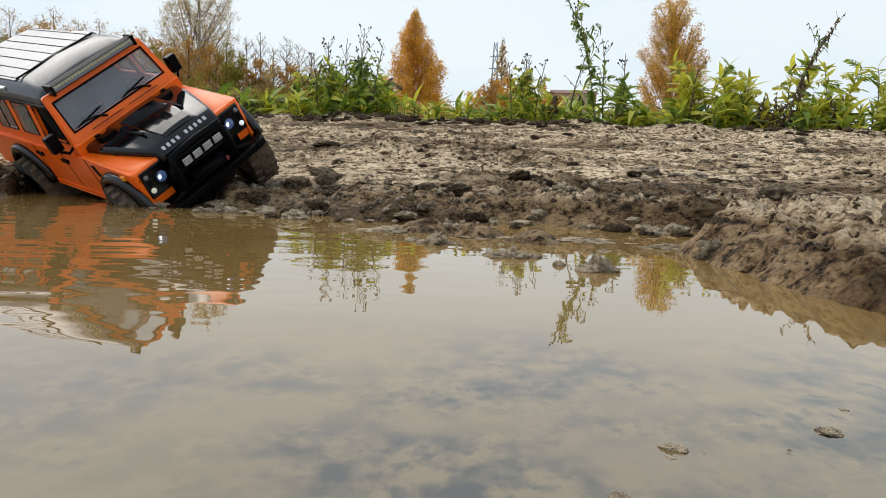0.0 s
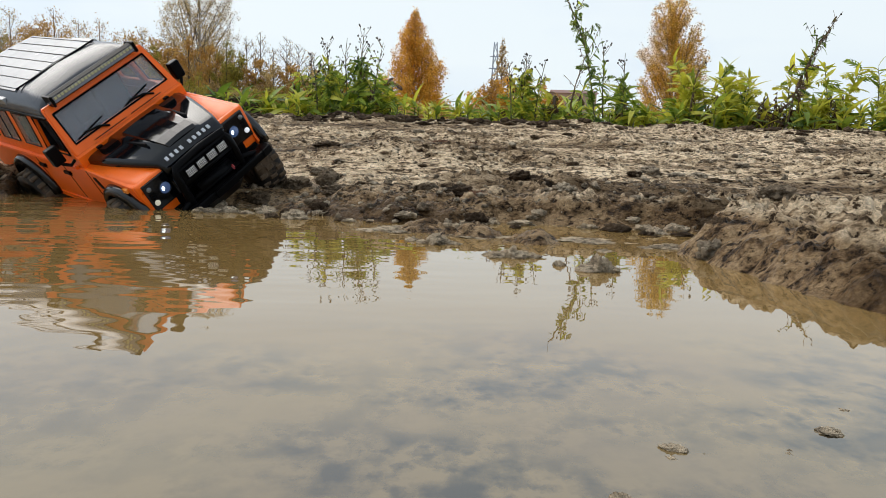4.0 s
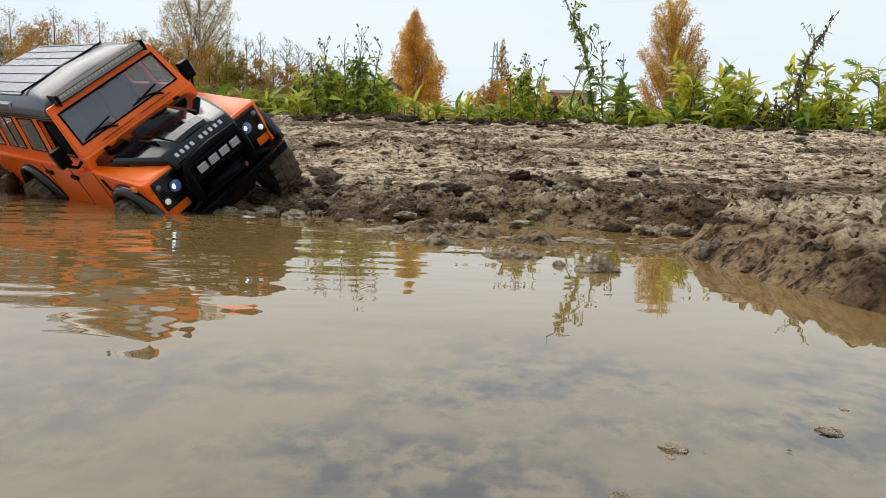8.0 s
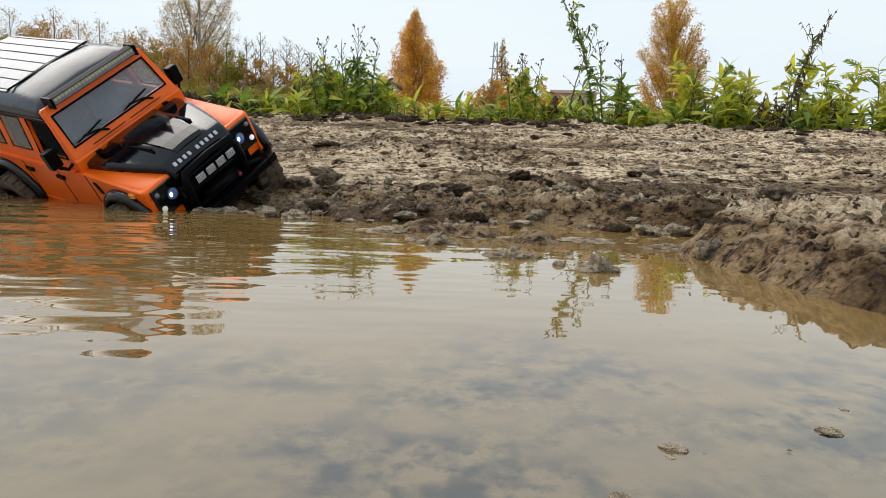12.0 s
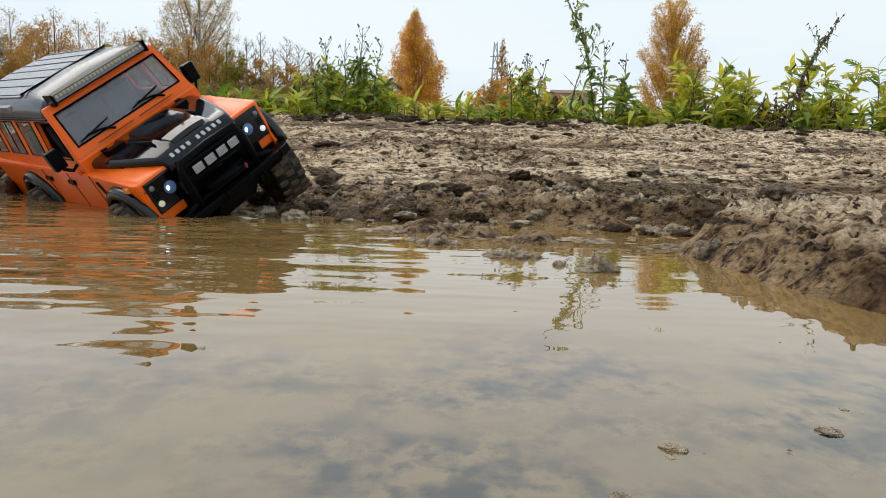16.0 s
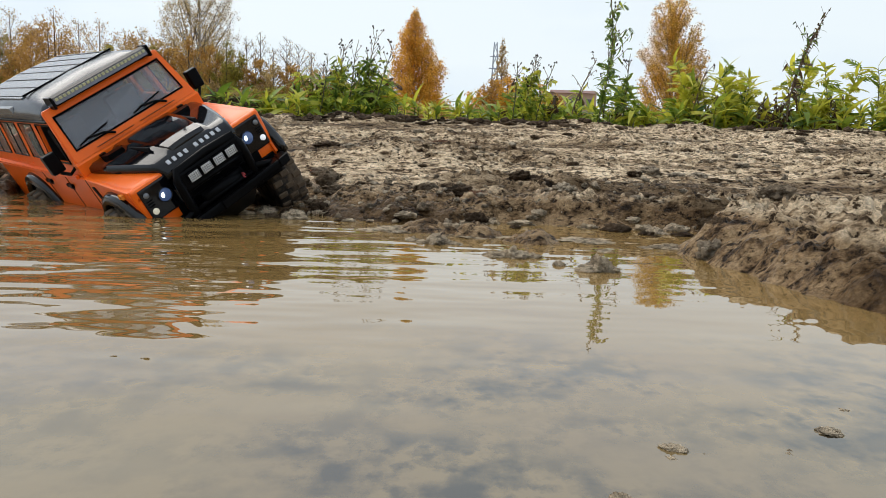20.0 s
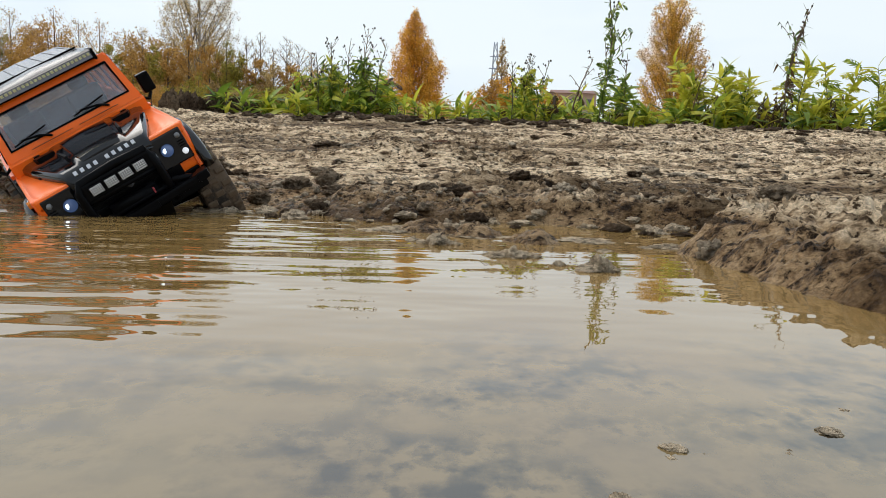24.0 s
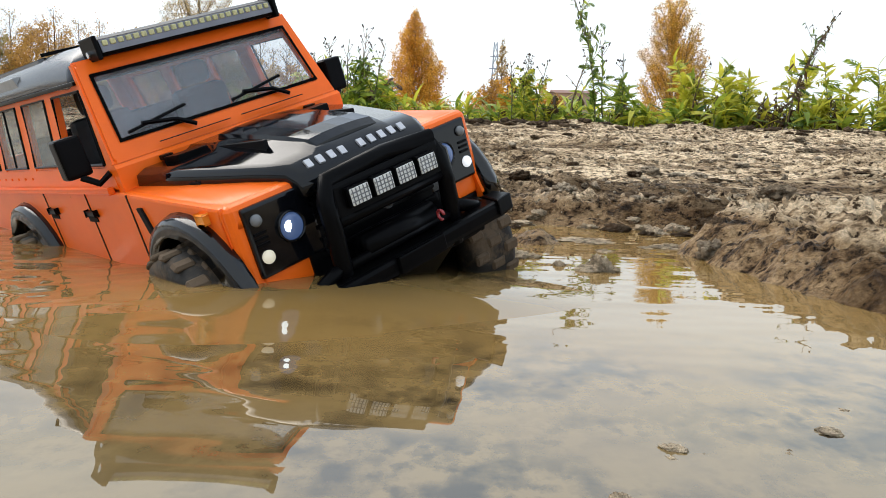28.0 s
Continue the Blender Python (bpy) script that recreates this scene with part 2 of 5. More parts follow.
def water_material():
    """Silt-laden water: ripples travel with the sheet, the silt below stays where it lies."""
    m, nt, b = mat_base("silty_water")
    co = nt.nodes.new("ShaderNodeTexCoord")
    sep = nt.nodes.new("ShaderNodeSeparateXYZ")
    nt.links.new(co.outputs["Object"], sep.inputs["Vector"])

    def span(src, a, c, lo, hi):
        r = nt.nodes.new("ShaderNodeMapRange")
        for key, v in (("From Min", a), ("From Max", c), ("To Min", lo), ("To Max", hi)):
            r.inputs[key].default_value = v
        nt.links.new(src, r.inputs["Value"])
        return r.outputs["Result"]

    def times(a, c):
        k = nt.nodes.new("ShaderNodeMath")
        k.operation = "MULTIPLY"
        nt.links.new(a, k.inputs[0])
        nt.links.new(c, k.inputs[1])
        return k.outputs["Value"]
    amp = times(span(sep.outputs["X"], -0.55, -2.2, 0.20, 1.0), span(sep.outputs["Y"], 0.20, 0.46, 0.12, 1.0))
    here = nt.nodes.new("ShaderNodeNewGeometry")
    sep3 = nt.nodes.new("ShaderNodeSeparateXYZ")
    nt.links.new(here.outputs["Position"], sep3.inputs["Vector"])
    amp = times(amp, span(sep3.outputs["X"], -0.28, 0.08, 1.0, 0.22))
    n1 = tex(nt, 17.0, 2.0, 0.45, stretch=(0.45, 1.0, 1.0))
    n2 = tex(nt, 6.0, 1.0, 0.4, stretch=(0.6, 1.0, 1.0))
    hh = times(mix(nt, 0.4, n1.outputs["Fac"], n2.outputs["Fac"]).outputs["Color"], amp)
    bump(nt, b, hh, 1.0, 0.012)
    geo = nt.nodes.new("ShaderNodeNewGeometry")

    def still(scale, detail, stretch):
        mp = nt.nodes.new("ShaderNodeMapping")
        mp.inputs["Scale"].default_value = stretch
        no = nt.nodes.new("ShaderNodeTexNoise")
        no.inputs["Scale"].default_value = scale
        no.inputs["Detail"].default_value = detail
        no.inputs["Roughness"].default_value = 0.55
        nt.links.new(geo.outputs["Position"], mp.inputs["Vector"])
        nt.links.new(mp.outputs["Vector"], no.inputs["Vector"])
        return no.outputs["Fac"]
    sep2 = nt.nodes.new("ShaderNodeSeparateXYZ")
    nt.links.new(geo.outputs["Position"], sep2.inputs["Vector"])
    near = span(sep2.outputs["Y"], 0.34, 0.20, 0.0, 1.0)
    side = span(sep2.outputs["X"], -0.14, 0.02, 0.45, 1.0)
    lumps = ramp(nt, still(52.0, 6.0, (1.0, 0.8, 1)), [(0.43, grey(0)), (0.62, grey(1))]).outputs["Color"]
    crumbs = ramp(nt, still(125.0, 4.0, (1.0, 0.8, 1)), [(0.47, grey(0)), (0.66, grey(0.85))]).outputs["Color"]
    patch = ramp(nt, still(9.0, 3.0, (0.8, 1, 1)), [(0.40, grey(0.12)), (0.52, grey(1))]).outputs["Color"]
    both = mix(nt, 1.0, lumps, crumbs, "LIGHTEN").outputs["Color"]
    k = times(times(times(both, patch), span(sep2.outputs["Y"], 0.40, 0.27, 0.0, 1.0)), side)
    cloud = ramp(nt, still(3.0, 2.0, (1, 1, 1)), [(0.3, (0.205, 0.122, 0.038)), (0.7, (0.26, 0.166, 0.060))]).outputs["Color"]
    pale = mix(nt, near, cloud, (0.182, 0.126, 0.055)).outputs["Color"]
    col = mix(nt, k, pale, (0.014, 0.011, 0.007))
    nt.links.new(col.outputs["Color"], b.inputs["Base Color"])
    b.inputs["Roughness"].default_value = 0.012
    b.inputs["IOR"].default_value = 2.05
    b.inputs["Specular Tint"].default_value = (1.0, 0.95, 0.85, 1)
    return m


def leaf_material(name, dark, light, rough=0.5, trans=0.42):
    m, nt, b = mat_base(name)
    info = nt.nodes.new("ShaderNodeObjectInfo")
    geo = nt.nodes.new("ShaderNodeNewGeometry")
    add = nt.nodes.new("ShaderNodeMath")
    add.operation = "ADD"
    nt.links.new(info.outputs["Random"], add.inputs[0])
    nt.links.new(geo.outputs["Random Per Island"], add.inputs[1])
    fr = nt.nodes.new("ShaderNodeMath")
    fr.operation = "FRACT"
    nt.links.new(add.outputs["Value"], fr.inputs[0])
    n = tex(nt, 40.0, 3.0)
    c = ramp(nt, fr.outputs["Value"], [(0.0, dark), (1.0, light)])
    v = ramp(nt, n.outputs["Fac"], [(0.3, grey(0.75)), (0.7, grey(1.2))])
    cc = mix(nt, 1.0, c.outputs["Color"], v.outputs["Color"], "MULTIPLY")
    nt.links.new(cc.outputs["Color"], b.inputs["Base Color"])
    b.inputs["Roughness"].default_value = rough
    tl = nt.nodes.new("ShaderNodeBsdfTranslucent")
    nt.links.new(cc.outputs["Color"], tl.inputs["Color"])
    mx = nt.nodes.new("ShaderNodeMixShader")
    mx.inputs["Fac"].default_value = trans
    nt.links.new(b.outputs["BSDF"], mx.inputs[1])
    nt.links.new(tl.outputs["BSDF"], mx.inputs[2])
    nt.links.new(mx.outputs["Shader"], nt.nodes["Material Output"].inputs["Surface"])
    return m


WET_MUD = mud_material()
CLOD = clod_material("turned_soil", ((0.15, 0.105, 0.066), (0.33, 0.255, 0.175), (0.56, 0.46, 0.335)))
ISLAND_SOIL = clod_material("wet_island_mud", ((0.46, 0.36, 0.245), (0.56, 0.44, 0.30), (0.66, 0.53, 0.375)), 0.36)
RED_SOIL = clod_material("reddish_dug_soil", ((0.11, 0.045, 0.028), (0.17, 0.078, 0.046), (0.24, 0.13, 0.08)))
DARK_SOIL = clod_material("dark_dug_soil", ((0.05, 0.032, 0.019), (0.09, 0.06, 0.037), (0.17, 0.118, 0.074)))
WATER = water_material()
GREEN = leaf_material("leaf_green", (0.11, 0.185, 0.02), (0.42, 0.50, 0.06))
DARKGREEN = leaf_material("leaf_dark_green", (0.055, 0.115, 0.02), (0.22, 0.31, 0.05))
YELLOWGREEN = leaf_material("leaf_yellow_green", (0.38, 0.39, 0.03), (0.76, 0.71, 0.085))
DRY = leaf_material("leaf_dry_brown", (0.05, 0.03, 0.018), (0.15, 0.09, 0.045), 0.8, 0.1)
GOLD = leaf_material("birch_gold", (0.52, 0.25, 0.02), (0.95, 0.56, 0.065), 0.6, 0.45)
YELLOWGOLD = leaf_material("birch_yellow_gold", (0.46, 0.25, 0.03), (0.90, 0.57, 0.09), 0.6, 0.45)
OLIVEGREEN = leaf_material("tree_olive_green", (0.10, 0.115, 0.018), (0.36, 0.32, 0.045), 0.7, 0.3)
PALEGOLD = leaf_material("birch_pale_gold", (0.34, 0.23, 0.085), (0.68, 0.49, 0.19), 0.6, 0.35)
OLIVE = leaf_material("bush_olive", (0.17, 0.155, 0.022), (0.48, 0.39, 0.055), 0.7, 0.3)
RUSSET = leaf_material("bush_russet", (0.32, 0.175, 0.035), (0.66, 0.38, 0.09), 0.7, 0.3)
TWIG = simple("twig_bark", (0.10, 0.075, 0.055), 0.85, vary=0.3, scale=20)
STEM = simple("stem_green_brown", (0.10, 0.10, 0.045), 0.6, vary=0.3, scale=40)
DRYSTEM = simple("dry_stem", (0.16, 0.11, 0.06), 0.75, vary=0.3, scale=40)
HEAD_DARK = simple("seed_head_dark", (0.045, 0.037, 0.032), 0.85, vary=0.4, scale=200)
BIRCHBARK = simple("birch_bark", (0.34, 0.30, 0.25), 0.8, vary=0.4, scale=3)


# ---- building helpers ----
def link(name, bm, material, parent=None, label="", smooth=False):
    me = bpy.data.meshes.new(name)
    bm.to_mesh(me)
    bm.free()
    if material:
        me.materials.append(material)
    if smooth:
        me.shade_smooth()
    ob = new(name, me)
    if parent:
        ob.parent = parent
    if label:
        ob["label"] = label
    return ob


def part(name, bm, material, parent, label="", smooth=False):
    return link(name, bm, material, parent, label, smooth)


def raw(name, verts, faces, material, parent=None, smooth=False):
    me = bpy.data.meshes.new(name)
    me.from_pydata(verts, [], faces)
    me.materials.append(material)
    if smooth:
        me.shade_smooth()
    ob = new(name, me)
    ob.parent = parent
    return ob


def box(x0, x1, y0, y1, z0, z1, bev=0.0, seg=2, bm=None):
    bm = bm or bmesh.new()
    own = bmesh.new()
    bmesh.ops.create_cube(own, size=1.0)
    for v in own.verts:
        v.co = Vector((x0 + (v.co.x + 0.5) * (x1 - x0), y0 + (v.co.y + 0.5) * (y1 - y0), z0 + (v.co.z + 0.5) * (z1 - z0)))
    if bev:
        bmesh.ops.bevel(own, geom=own.edges[:], offset=bev, segments=seg, affect="EDGES", profile=0.6)
    me = bpy.data.meshes.new("tmp")
    own.to_mesh(me)
    own.free()
    bm.from_mesh(me)
    bpy.data.meshes.remove(me)
    return bm


def prism(profile, axis, lo, hi, bev=0.0, seg=2, bm=None):
    """A polygon of two coordinates, pushed along an axis from lo to hi."""
    bm = bm or bmesh.new()
    own = bmesh.new()

    def at(a, b, c):
        return {"x": (c, a, b), "y": (a, c, b), "z": (a, b, c)}[axis]
    lower = [own.verts.new(at(a, b, lo)) for a, b in profile]
    upper = [own.verts.new(at(a, b, hi)) for a, b in profile]
    n = len(profile)
    own.faces.new(lower)
    own.faces.new(upper[::-1])
    for i in range(n):
        own.faces.new((lower[i], upper[i], upper[(i + 1) % n], lower[(i + 1) % n]))
    bmesh.ops.recalc_face_normals(own, faces=own.faces[:])
    if bev:
        bmesh.ops.bevel(own, geom=own.edges[:], offset=bev, segments=seg, affect="EDGES", profile=0.6)
    me = bpy.data.meshes.new("tmp")
    own.to_mesh(me)
    own.free()
    bm.from_mesh(me)
    bpy.data.meshes.remove(me)
    return bm


def tube(points, radius, sides=8, bm=None, close_ends=True):
    """A round bar along points; radius is a number or one for each point."""
    bm = bm or bmesh.new()
    pts = [Vector(p) for p in points]
    rad = radius if isinstance(radius, (list, tuple)) else [radius] * len(pts)
    rings = []
    for i, p in enumerate(pts):
        d = (pts[min(i + 1, len(pts) - 1)] - pts[max(i - 1, 0)]).normalized()
        u = d.orthogonal().normalized() if abs(d.z) > 0.95 else d.cross(Vector((0, 0, 1))).normalized()
        w = d.cross(u)
        rings.append([bm.verts.new(p + rad[i] * (math.cos(k * math.tau / sides) * u + math.sin(k * math.tau / sides) * w)) for k in range(sides)])
    for a, b in zip(rings, rings[1:]):
        for k in range(sides):
            bm.faces.new((a[k], a[(k + 1) % sides], b[(k + 1) % sides], b[k]))
    if close_ends:
        bm.faces.new(rings[0][::-1])
        bm.faces.new(rings[-1])
    return bm


def ring_loft(sections, bm=None, cap=True):
    """Skins closed sections of equal count."""
    bm = bm or bmesh.new()
    rings = [[bm.verts.new(p) for p in s] for s in sections]
    n = len(rings[0])
    for a, b in zip(rings, rings[1:]):
        for k in range(n):
            bm.faces.new((a[k], a[(k + 1) % n], b[(k + 1) % n], b[k]))
    if cap:
        bm.faces.new(rings[0][::-1])
        bm.faces.new(rings[-1])
    bmesh.ops.recalc_face_normals(bm, faces=bm.faces[:])
    return bm


def disc(center, normal, r, depth, sides=20, dome=0.0, bm=None):
    c, nrm = Vector(center), Vector(normal).normalized()
    u = nrm.orthogonal().normalized()
    w = nrm.cross(u)

    def circ(rad, h):
        return [c + nrm * h + rad * (math.cos(k * math.tau / sides) * u + math.sin(k * math.tau / sides) * w) for k in range(sides)]
    secs = [circ(r, 0), circ(r, depth)]
    if dome:
        secs += [circ(r * 0.8, depth + dome * 0.55), circ(r * 0.4, depth + dome * 0.9), circ(r * 0.08, depth + dome)]
    return ring_loft(secs, bm)


def tri_noise(x, y, seed):
    """Smooth lattice noise in -1..1 for arrays."""
    rs = np.random.RandomState(seed)
    perm = rs.permutation(256)
    ang = rs.rand(256) * 2 * np.pi
    xi, yi = np.floor(x).astype(int), np.floor(y).astype(int)
    xf, yf = x - xi, y - yi
    u, v = xf * xf * xf * (xf * (xf * 6 - 15) + 10), yf * yf * yf * (yf * (yf * 6 - 15) + 10)

    def g(ix, iy, dx, dy):
        a = ang[perm[(perm[ix & 255] + iy) & 255]]
        return np.cos(a) * dx + np.sin(a) * dy
    n00, n10 = g(xi, yi, xf, yf), g(xi + 1, yi, xf - 1, yf)
    n01, n11 = g(xi, yi + 1, xf, yf - 1), g(xi + 1, yi + 1, xf - 1, yf - 1)
    return 1.5 * ((n00 * (1 - u) + n10 * u) * (1 - v) + (n01 * (1 - u) + n11 * u) * v)


def fbm(x, y, freq, octaves, seed, gain=0.5, ridged=False):
    out, amp = np.zeros_like(x), 1.0
    for k in range(octaves):
        n = tri_noise(x * freq + 17.3 * k, y * freq - 9.1 * k, seed + k)
        out += amp * (1 - 2 * np.abs(n) if ridged else n)
        freq *= 2.03
        amp *= gain
    return out


def ease(a, b, x):
    t = np.clip((x - a) / (b - a), 0, 1)
    return t * t * (3 - 2 * t)


# ---- ground ----
SHORE_X = (-3.0, -1.2, -0.675, -0.415, -0.215, -0.135, -0.057, 0.0, 0.068, 0.124, 0.21, 0.30, 0.45, 0.7, 1.2, 3.0)
SHORE_Y = (1.9, 1.36, 1.16, 1.06, 1.01, 0.975, 0.90, 0.92, 0.955, 0.949, 0.92, 0.90, 0.90, 0.88, 0.80, 0.4)
BERM_Y = (-0.6, 0.0, 0.20, 0.30, 0.40, 0.437, 0.472, 0.51, 0.56, 0.61, 0.674, 0.737, 0.80, 0.87, 0.95)
BERM_X = (0.95, 0.60, 0.45, 0.36, 0.285, 0.26, 0.244, 0.238, 0.235, 0.228, 0.221, 0.233, 0.27, 0.34, 0.60)
# small islands of mud: x, y, radius, height
LUMPS = ((0.03, 0.80, 0.035, 0.004), (0.09, 0.76, 0.03, 0.002), (-0.02, 0.84, 0.035, 0.005))
WHEELS = ((0.168, -0.1, 0.066), (0.168, 0.1, 0.044), (-0.142, -0.1, 0.062), (-0.142, 0.1, 0.050))
TYRE_R = 0.058


def car_pose(row):
    return pose(*row[1:])


def rut_points():
    pts = []
    for row in CAR_ROWS[::2] + CAR_ROWS[-7:]:
        m = car_pose(row)
        for wx, wy, wz in WHEELS:
            c = m @ Vector((wx, wy, wz))
            down = m.to_3x3() @ Vector((0, 1, 0))
            side = Vector((0, 0, -1)) - down * (Vector((0, 0, -1)).dot(down))
            pts.append(c + side.normalized() * TYRE_R)
    return pts


def clods(x, y, cell, share, seed):
    """Domes of turned soil scattered on a jittered lattice."""
    rs = np.random.RandomState(seed)
    jx, jy, jr, jk = rs.rand(4, 4096)
    wx = x + 0.35 * cell * tri_noise(x / cell * 1.9, y / cell * 1.9, seed + 50)
    wy = y + 0.35 * cell * tri_noise(x / cell * 1.9 + 31, y / cell * 1.9, seed + 51)
    cx, cy = np.floor(wx / cell).astype(int), np.floor(wy / cell).astype(int)
    out = np.zeros_like(x)
    for ox in (-1, 0, 1):
        for oy in (-1, 0, 1):
            ix, iy = cx + ox, cy + oy
            k = (ix * 73 + iy * 179 + (ix * iy) % 97) % 4096
            r = cell * (0.22 + 0.40 * jr[k])
            q = ((wx - (ix + jx[k]) * cell) ** 2 + (wy - (iy + jy[k]) * cell) ** 2) / r ** 2
            out = np.maximum(out, np.where((jk[k] < share) & (q < 1), np.sqrt(np.clip(1 - q, 0, 1)) * (r / cell) * 1.6, 0))
    return out


def height(x, y):
    shore = np.interp(x, SHORE_X, SHORE_Y) + 0.018 * fbm(x, y * 0 + 3.3, 9.0, 3, 5)
    d = y - shore
    gentle = 0.012 * ease(0.0, 0.03, d) + 0.020 * ease(0.02, 0.16, d)
    steep = 0.006 * ease(0.0, 0.010, d) + 0.020 * ease(0.010, 0.034, d)
    edge = ease(-0.02, 0.12, x)
    bank = gentle + (steep - gentle) * edge
    bank = bank + (0.163 + 0.006 * edge) * np.clip((d - 0.10) / (2.86 - shore), 0, 1)
    below = -0.022 * ease(0.0, 0.06, -d) - 0.06 * ease(0.04, 0.35, -d) * ease(-0.1, -0.35, x)
    z = np.where(d > 0, bank, below) - 0.004
    s = x - np.interp(y, BERM_Y, BERM_X) + 0.008 * fbm(x, y, 14.0, 3, 21)
    crest = (0.036 + 0.02 * ease(0.1, 0.5, s)) * (1 - np.exp(-np.clip(s, 0, 9) / 0.042)) * (1 - 0.8 * ease(0.68, 0.84, y))
    berm = np.where(s > 0, crest, 0.5 * s) - 0.003
    z = np.where(y < 1.0, np.maximum(z, np.maximum(berm, -0.03)), z)
    for lx, ly, lr, lh in LUMPS:
        q = ((x - lx) ** 2 + (y - ly) ** 2) / lr ** 2
        z = np.maximum(z, (lh + 0.012) * np.exp(-q * (1 + 0.5 * tri_noise(x * 90, y * 90, 9))) - 0.012 + 0.25 * lh * np.exp(-q) * tri_noise(x * 150, y * 150, 8))
    # turned lumps and crumbs
    dry = ease(0.0, 0.045, z + 0.02)
    shore_band = np.exp(-((d - 0.06) / 0.075) ** 2)
    on_berm = 1 - ease(0.75, 0.9, y)
    churn = ease(-0.05, 0.55, fbm(x * 0.55, y * 1.3, 2.6, 3, 44) + 0.75 * shore_band + 0.32 * on_berm)
    far = 1 - ease(3.6, 6.0, y)
    # trodden plates with broken edges
    plate = 2.3 * fbm(x * 0.55, y * 1.25, 6.5, 6, 81, 0.58)
    level = np.floor(plate) + ease(0.62, 1.0, plate - np.floor(plate))
    plates = 0.0068 * level * (0.55 + 0.45 * churn) * (0.35 + 0.65 * ease(0.02, 0.2, d)) * (1 - 0.75 * on_berm)
    rough = 0.0050 * fbm(x, y, 16.0, 4, 31, 0.55, True) * (0.25 + 0.75 * churn) * (1 + 1.3 * on_berm)
    crag = 0.80 + 0.28 * fbm(x, y, 48.0, 3, 61, 0.6, True)
    crumbs = 0.010 * clods(x * 0.5, y, 0.056, 0.26, 3) + 0.010 * clods(x * 0.55, y, 0.029, 0.42, 4) + 0.009 * clods(x * 0.65, y, 0.015, 0.5, 5)
    crumbs = crumbs * crag * (0.12 + 0.62 * churn + 0.35 * shore_band + 0.65 * on_berm)
    crust = 0.0075 * clods(x * 0.8, y, 0.025, 0.6, 7) + 0.006 * clods(x * 0.8, y, 0.013, 0.6, 8) + 0.0022 * fbm(x, y, 42.0, 3, 91, 0.66, True)
    crust = crust * (0.95 * on_berm + 0.55 * shore_band + 0.12 * churn)
    broad = 0.011 * fbm(x, y, 2.6, 3, 71)
    z = z + dry * far * (rough + crumbs + crust + plates + broad * ease(0.12, 0.5, d))
    # a low raised rim at the edge of the weeds
    z = z + 0.030 * np.exp(-((y - 2.98 - 0.06 * tri_noise(x * 1.5, y * 0, 3)) / 0.10) ** 2) * (0.6 + 0.5 * tri_noise(x * 9, y * 9, 12))
    # the puddle closes behind the camera and far to the side
    z = np.maximum(z, -0.03 + 0.09 * ease(0.28, 0.46, -y + 0.04 * tri_noise(x * 3, y * 3, 19)))
    z = np.maximum(z, -0.03 + 0.09 * ease(1.9, 2.4, -x + 0.15 * tri_noise(x * 2, y * 2, 18)) * (y < 2.2))
    for p in RUTS:
        q = ((x - p.x) ** 2 + (y - p.y) ** 2) / 0.042 ** 2
        z = np.where(q < 4, z - np.clip(z - (p.z + 0.013), 0, 0.12) * np.exp(-q * q * 0.35), z)
    return z


RUTS = rut_points()


def grow(start, step, factor, stop):
    out = [start]
    while out[-1] < stop:
        step *= factor
        out.append(out[-1] + step)
    return out


def ground_sheet():
    side = grow(1.15, 0.006, 1.12, 2500)
    xs = np.array([-v for v in side[::-1]] + list(np.arange(-1.147, 1.148, 0.0034)) + side)
    ys = np.concatenate((-np.array(grow(0.5, 0.03, 1.25, 2500))[::-1], np.arange(-0.48, 0.17, 0.02), np.arange(0.17, 0.36, 0.012), np.arange(0.36, 1.75, 0.0046),
                         np.arange(1.754, 3.3, 0.0068), np.array(grow(3.31, 0.02, 1.16, 3500))))
    gx, gy = np.meshgrid(xs, ys)
    gz = height(gx, gy)
    gz = np.where((gy < 0.1) | (np.abs(gx) > 30), np.clip(gz, -0.05, 0.3), gz)
    nx, ny = len(xs), len(ys)
    co = np.stack((gx, gy, gz), -1).reshape(-1, 3)
    idx = np.arange(nx * ny).reshape(ny, nx)
    quads = np.stack((idx[:-1, :-1], idx[:-1, 1:], idx[1:, 1:], idx[1:, :-1]), -1).reshape(-1, 4)
    me = bpy.data.meshes.new("ground")
    me.vertices.add(len(co))
    me.vertices.foreach_set("co", co.ravel())
    me.loops.add(quads.size)
    me.loops.foreach_set("vertex_index", quads.ravel())
    me.polygons.add(len(quads))
    me.polygons.foreach_set("loop_start", np.arange(0, quads.size, 4))
    me.update(calc_edges=True)
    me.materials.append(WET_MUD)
    me.shade_smooth()
    return tagged(new("ground", me), "churned wet brown mud bank around a puddle", "ground", kind="structure")


ground_sheet()


def plane_sheet(name, x0, x1, y0, y1, z, material):
    return raw(name, [(x0, y0, z), (x1, y0, z), (x1, y1, z), (x0, y1, z)], [(0, 1, 2, 3)], material)


water = tagged(plane_sheet("water", -6.2, 2.0, -0.5, 1.9, 0.0, WATER), "murky brown puddle water reflecting the pale sky", "water", kind="structure")


SWELL_X, SWELL_Y = -1.2, 0.6


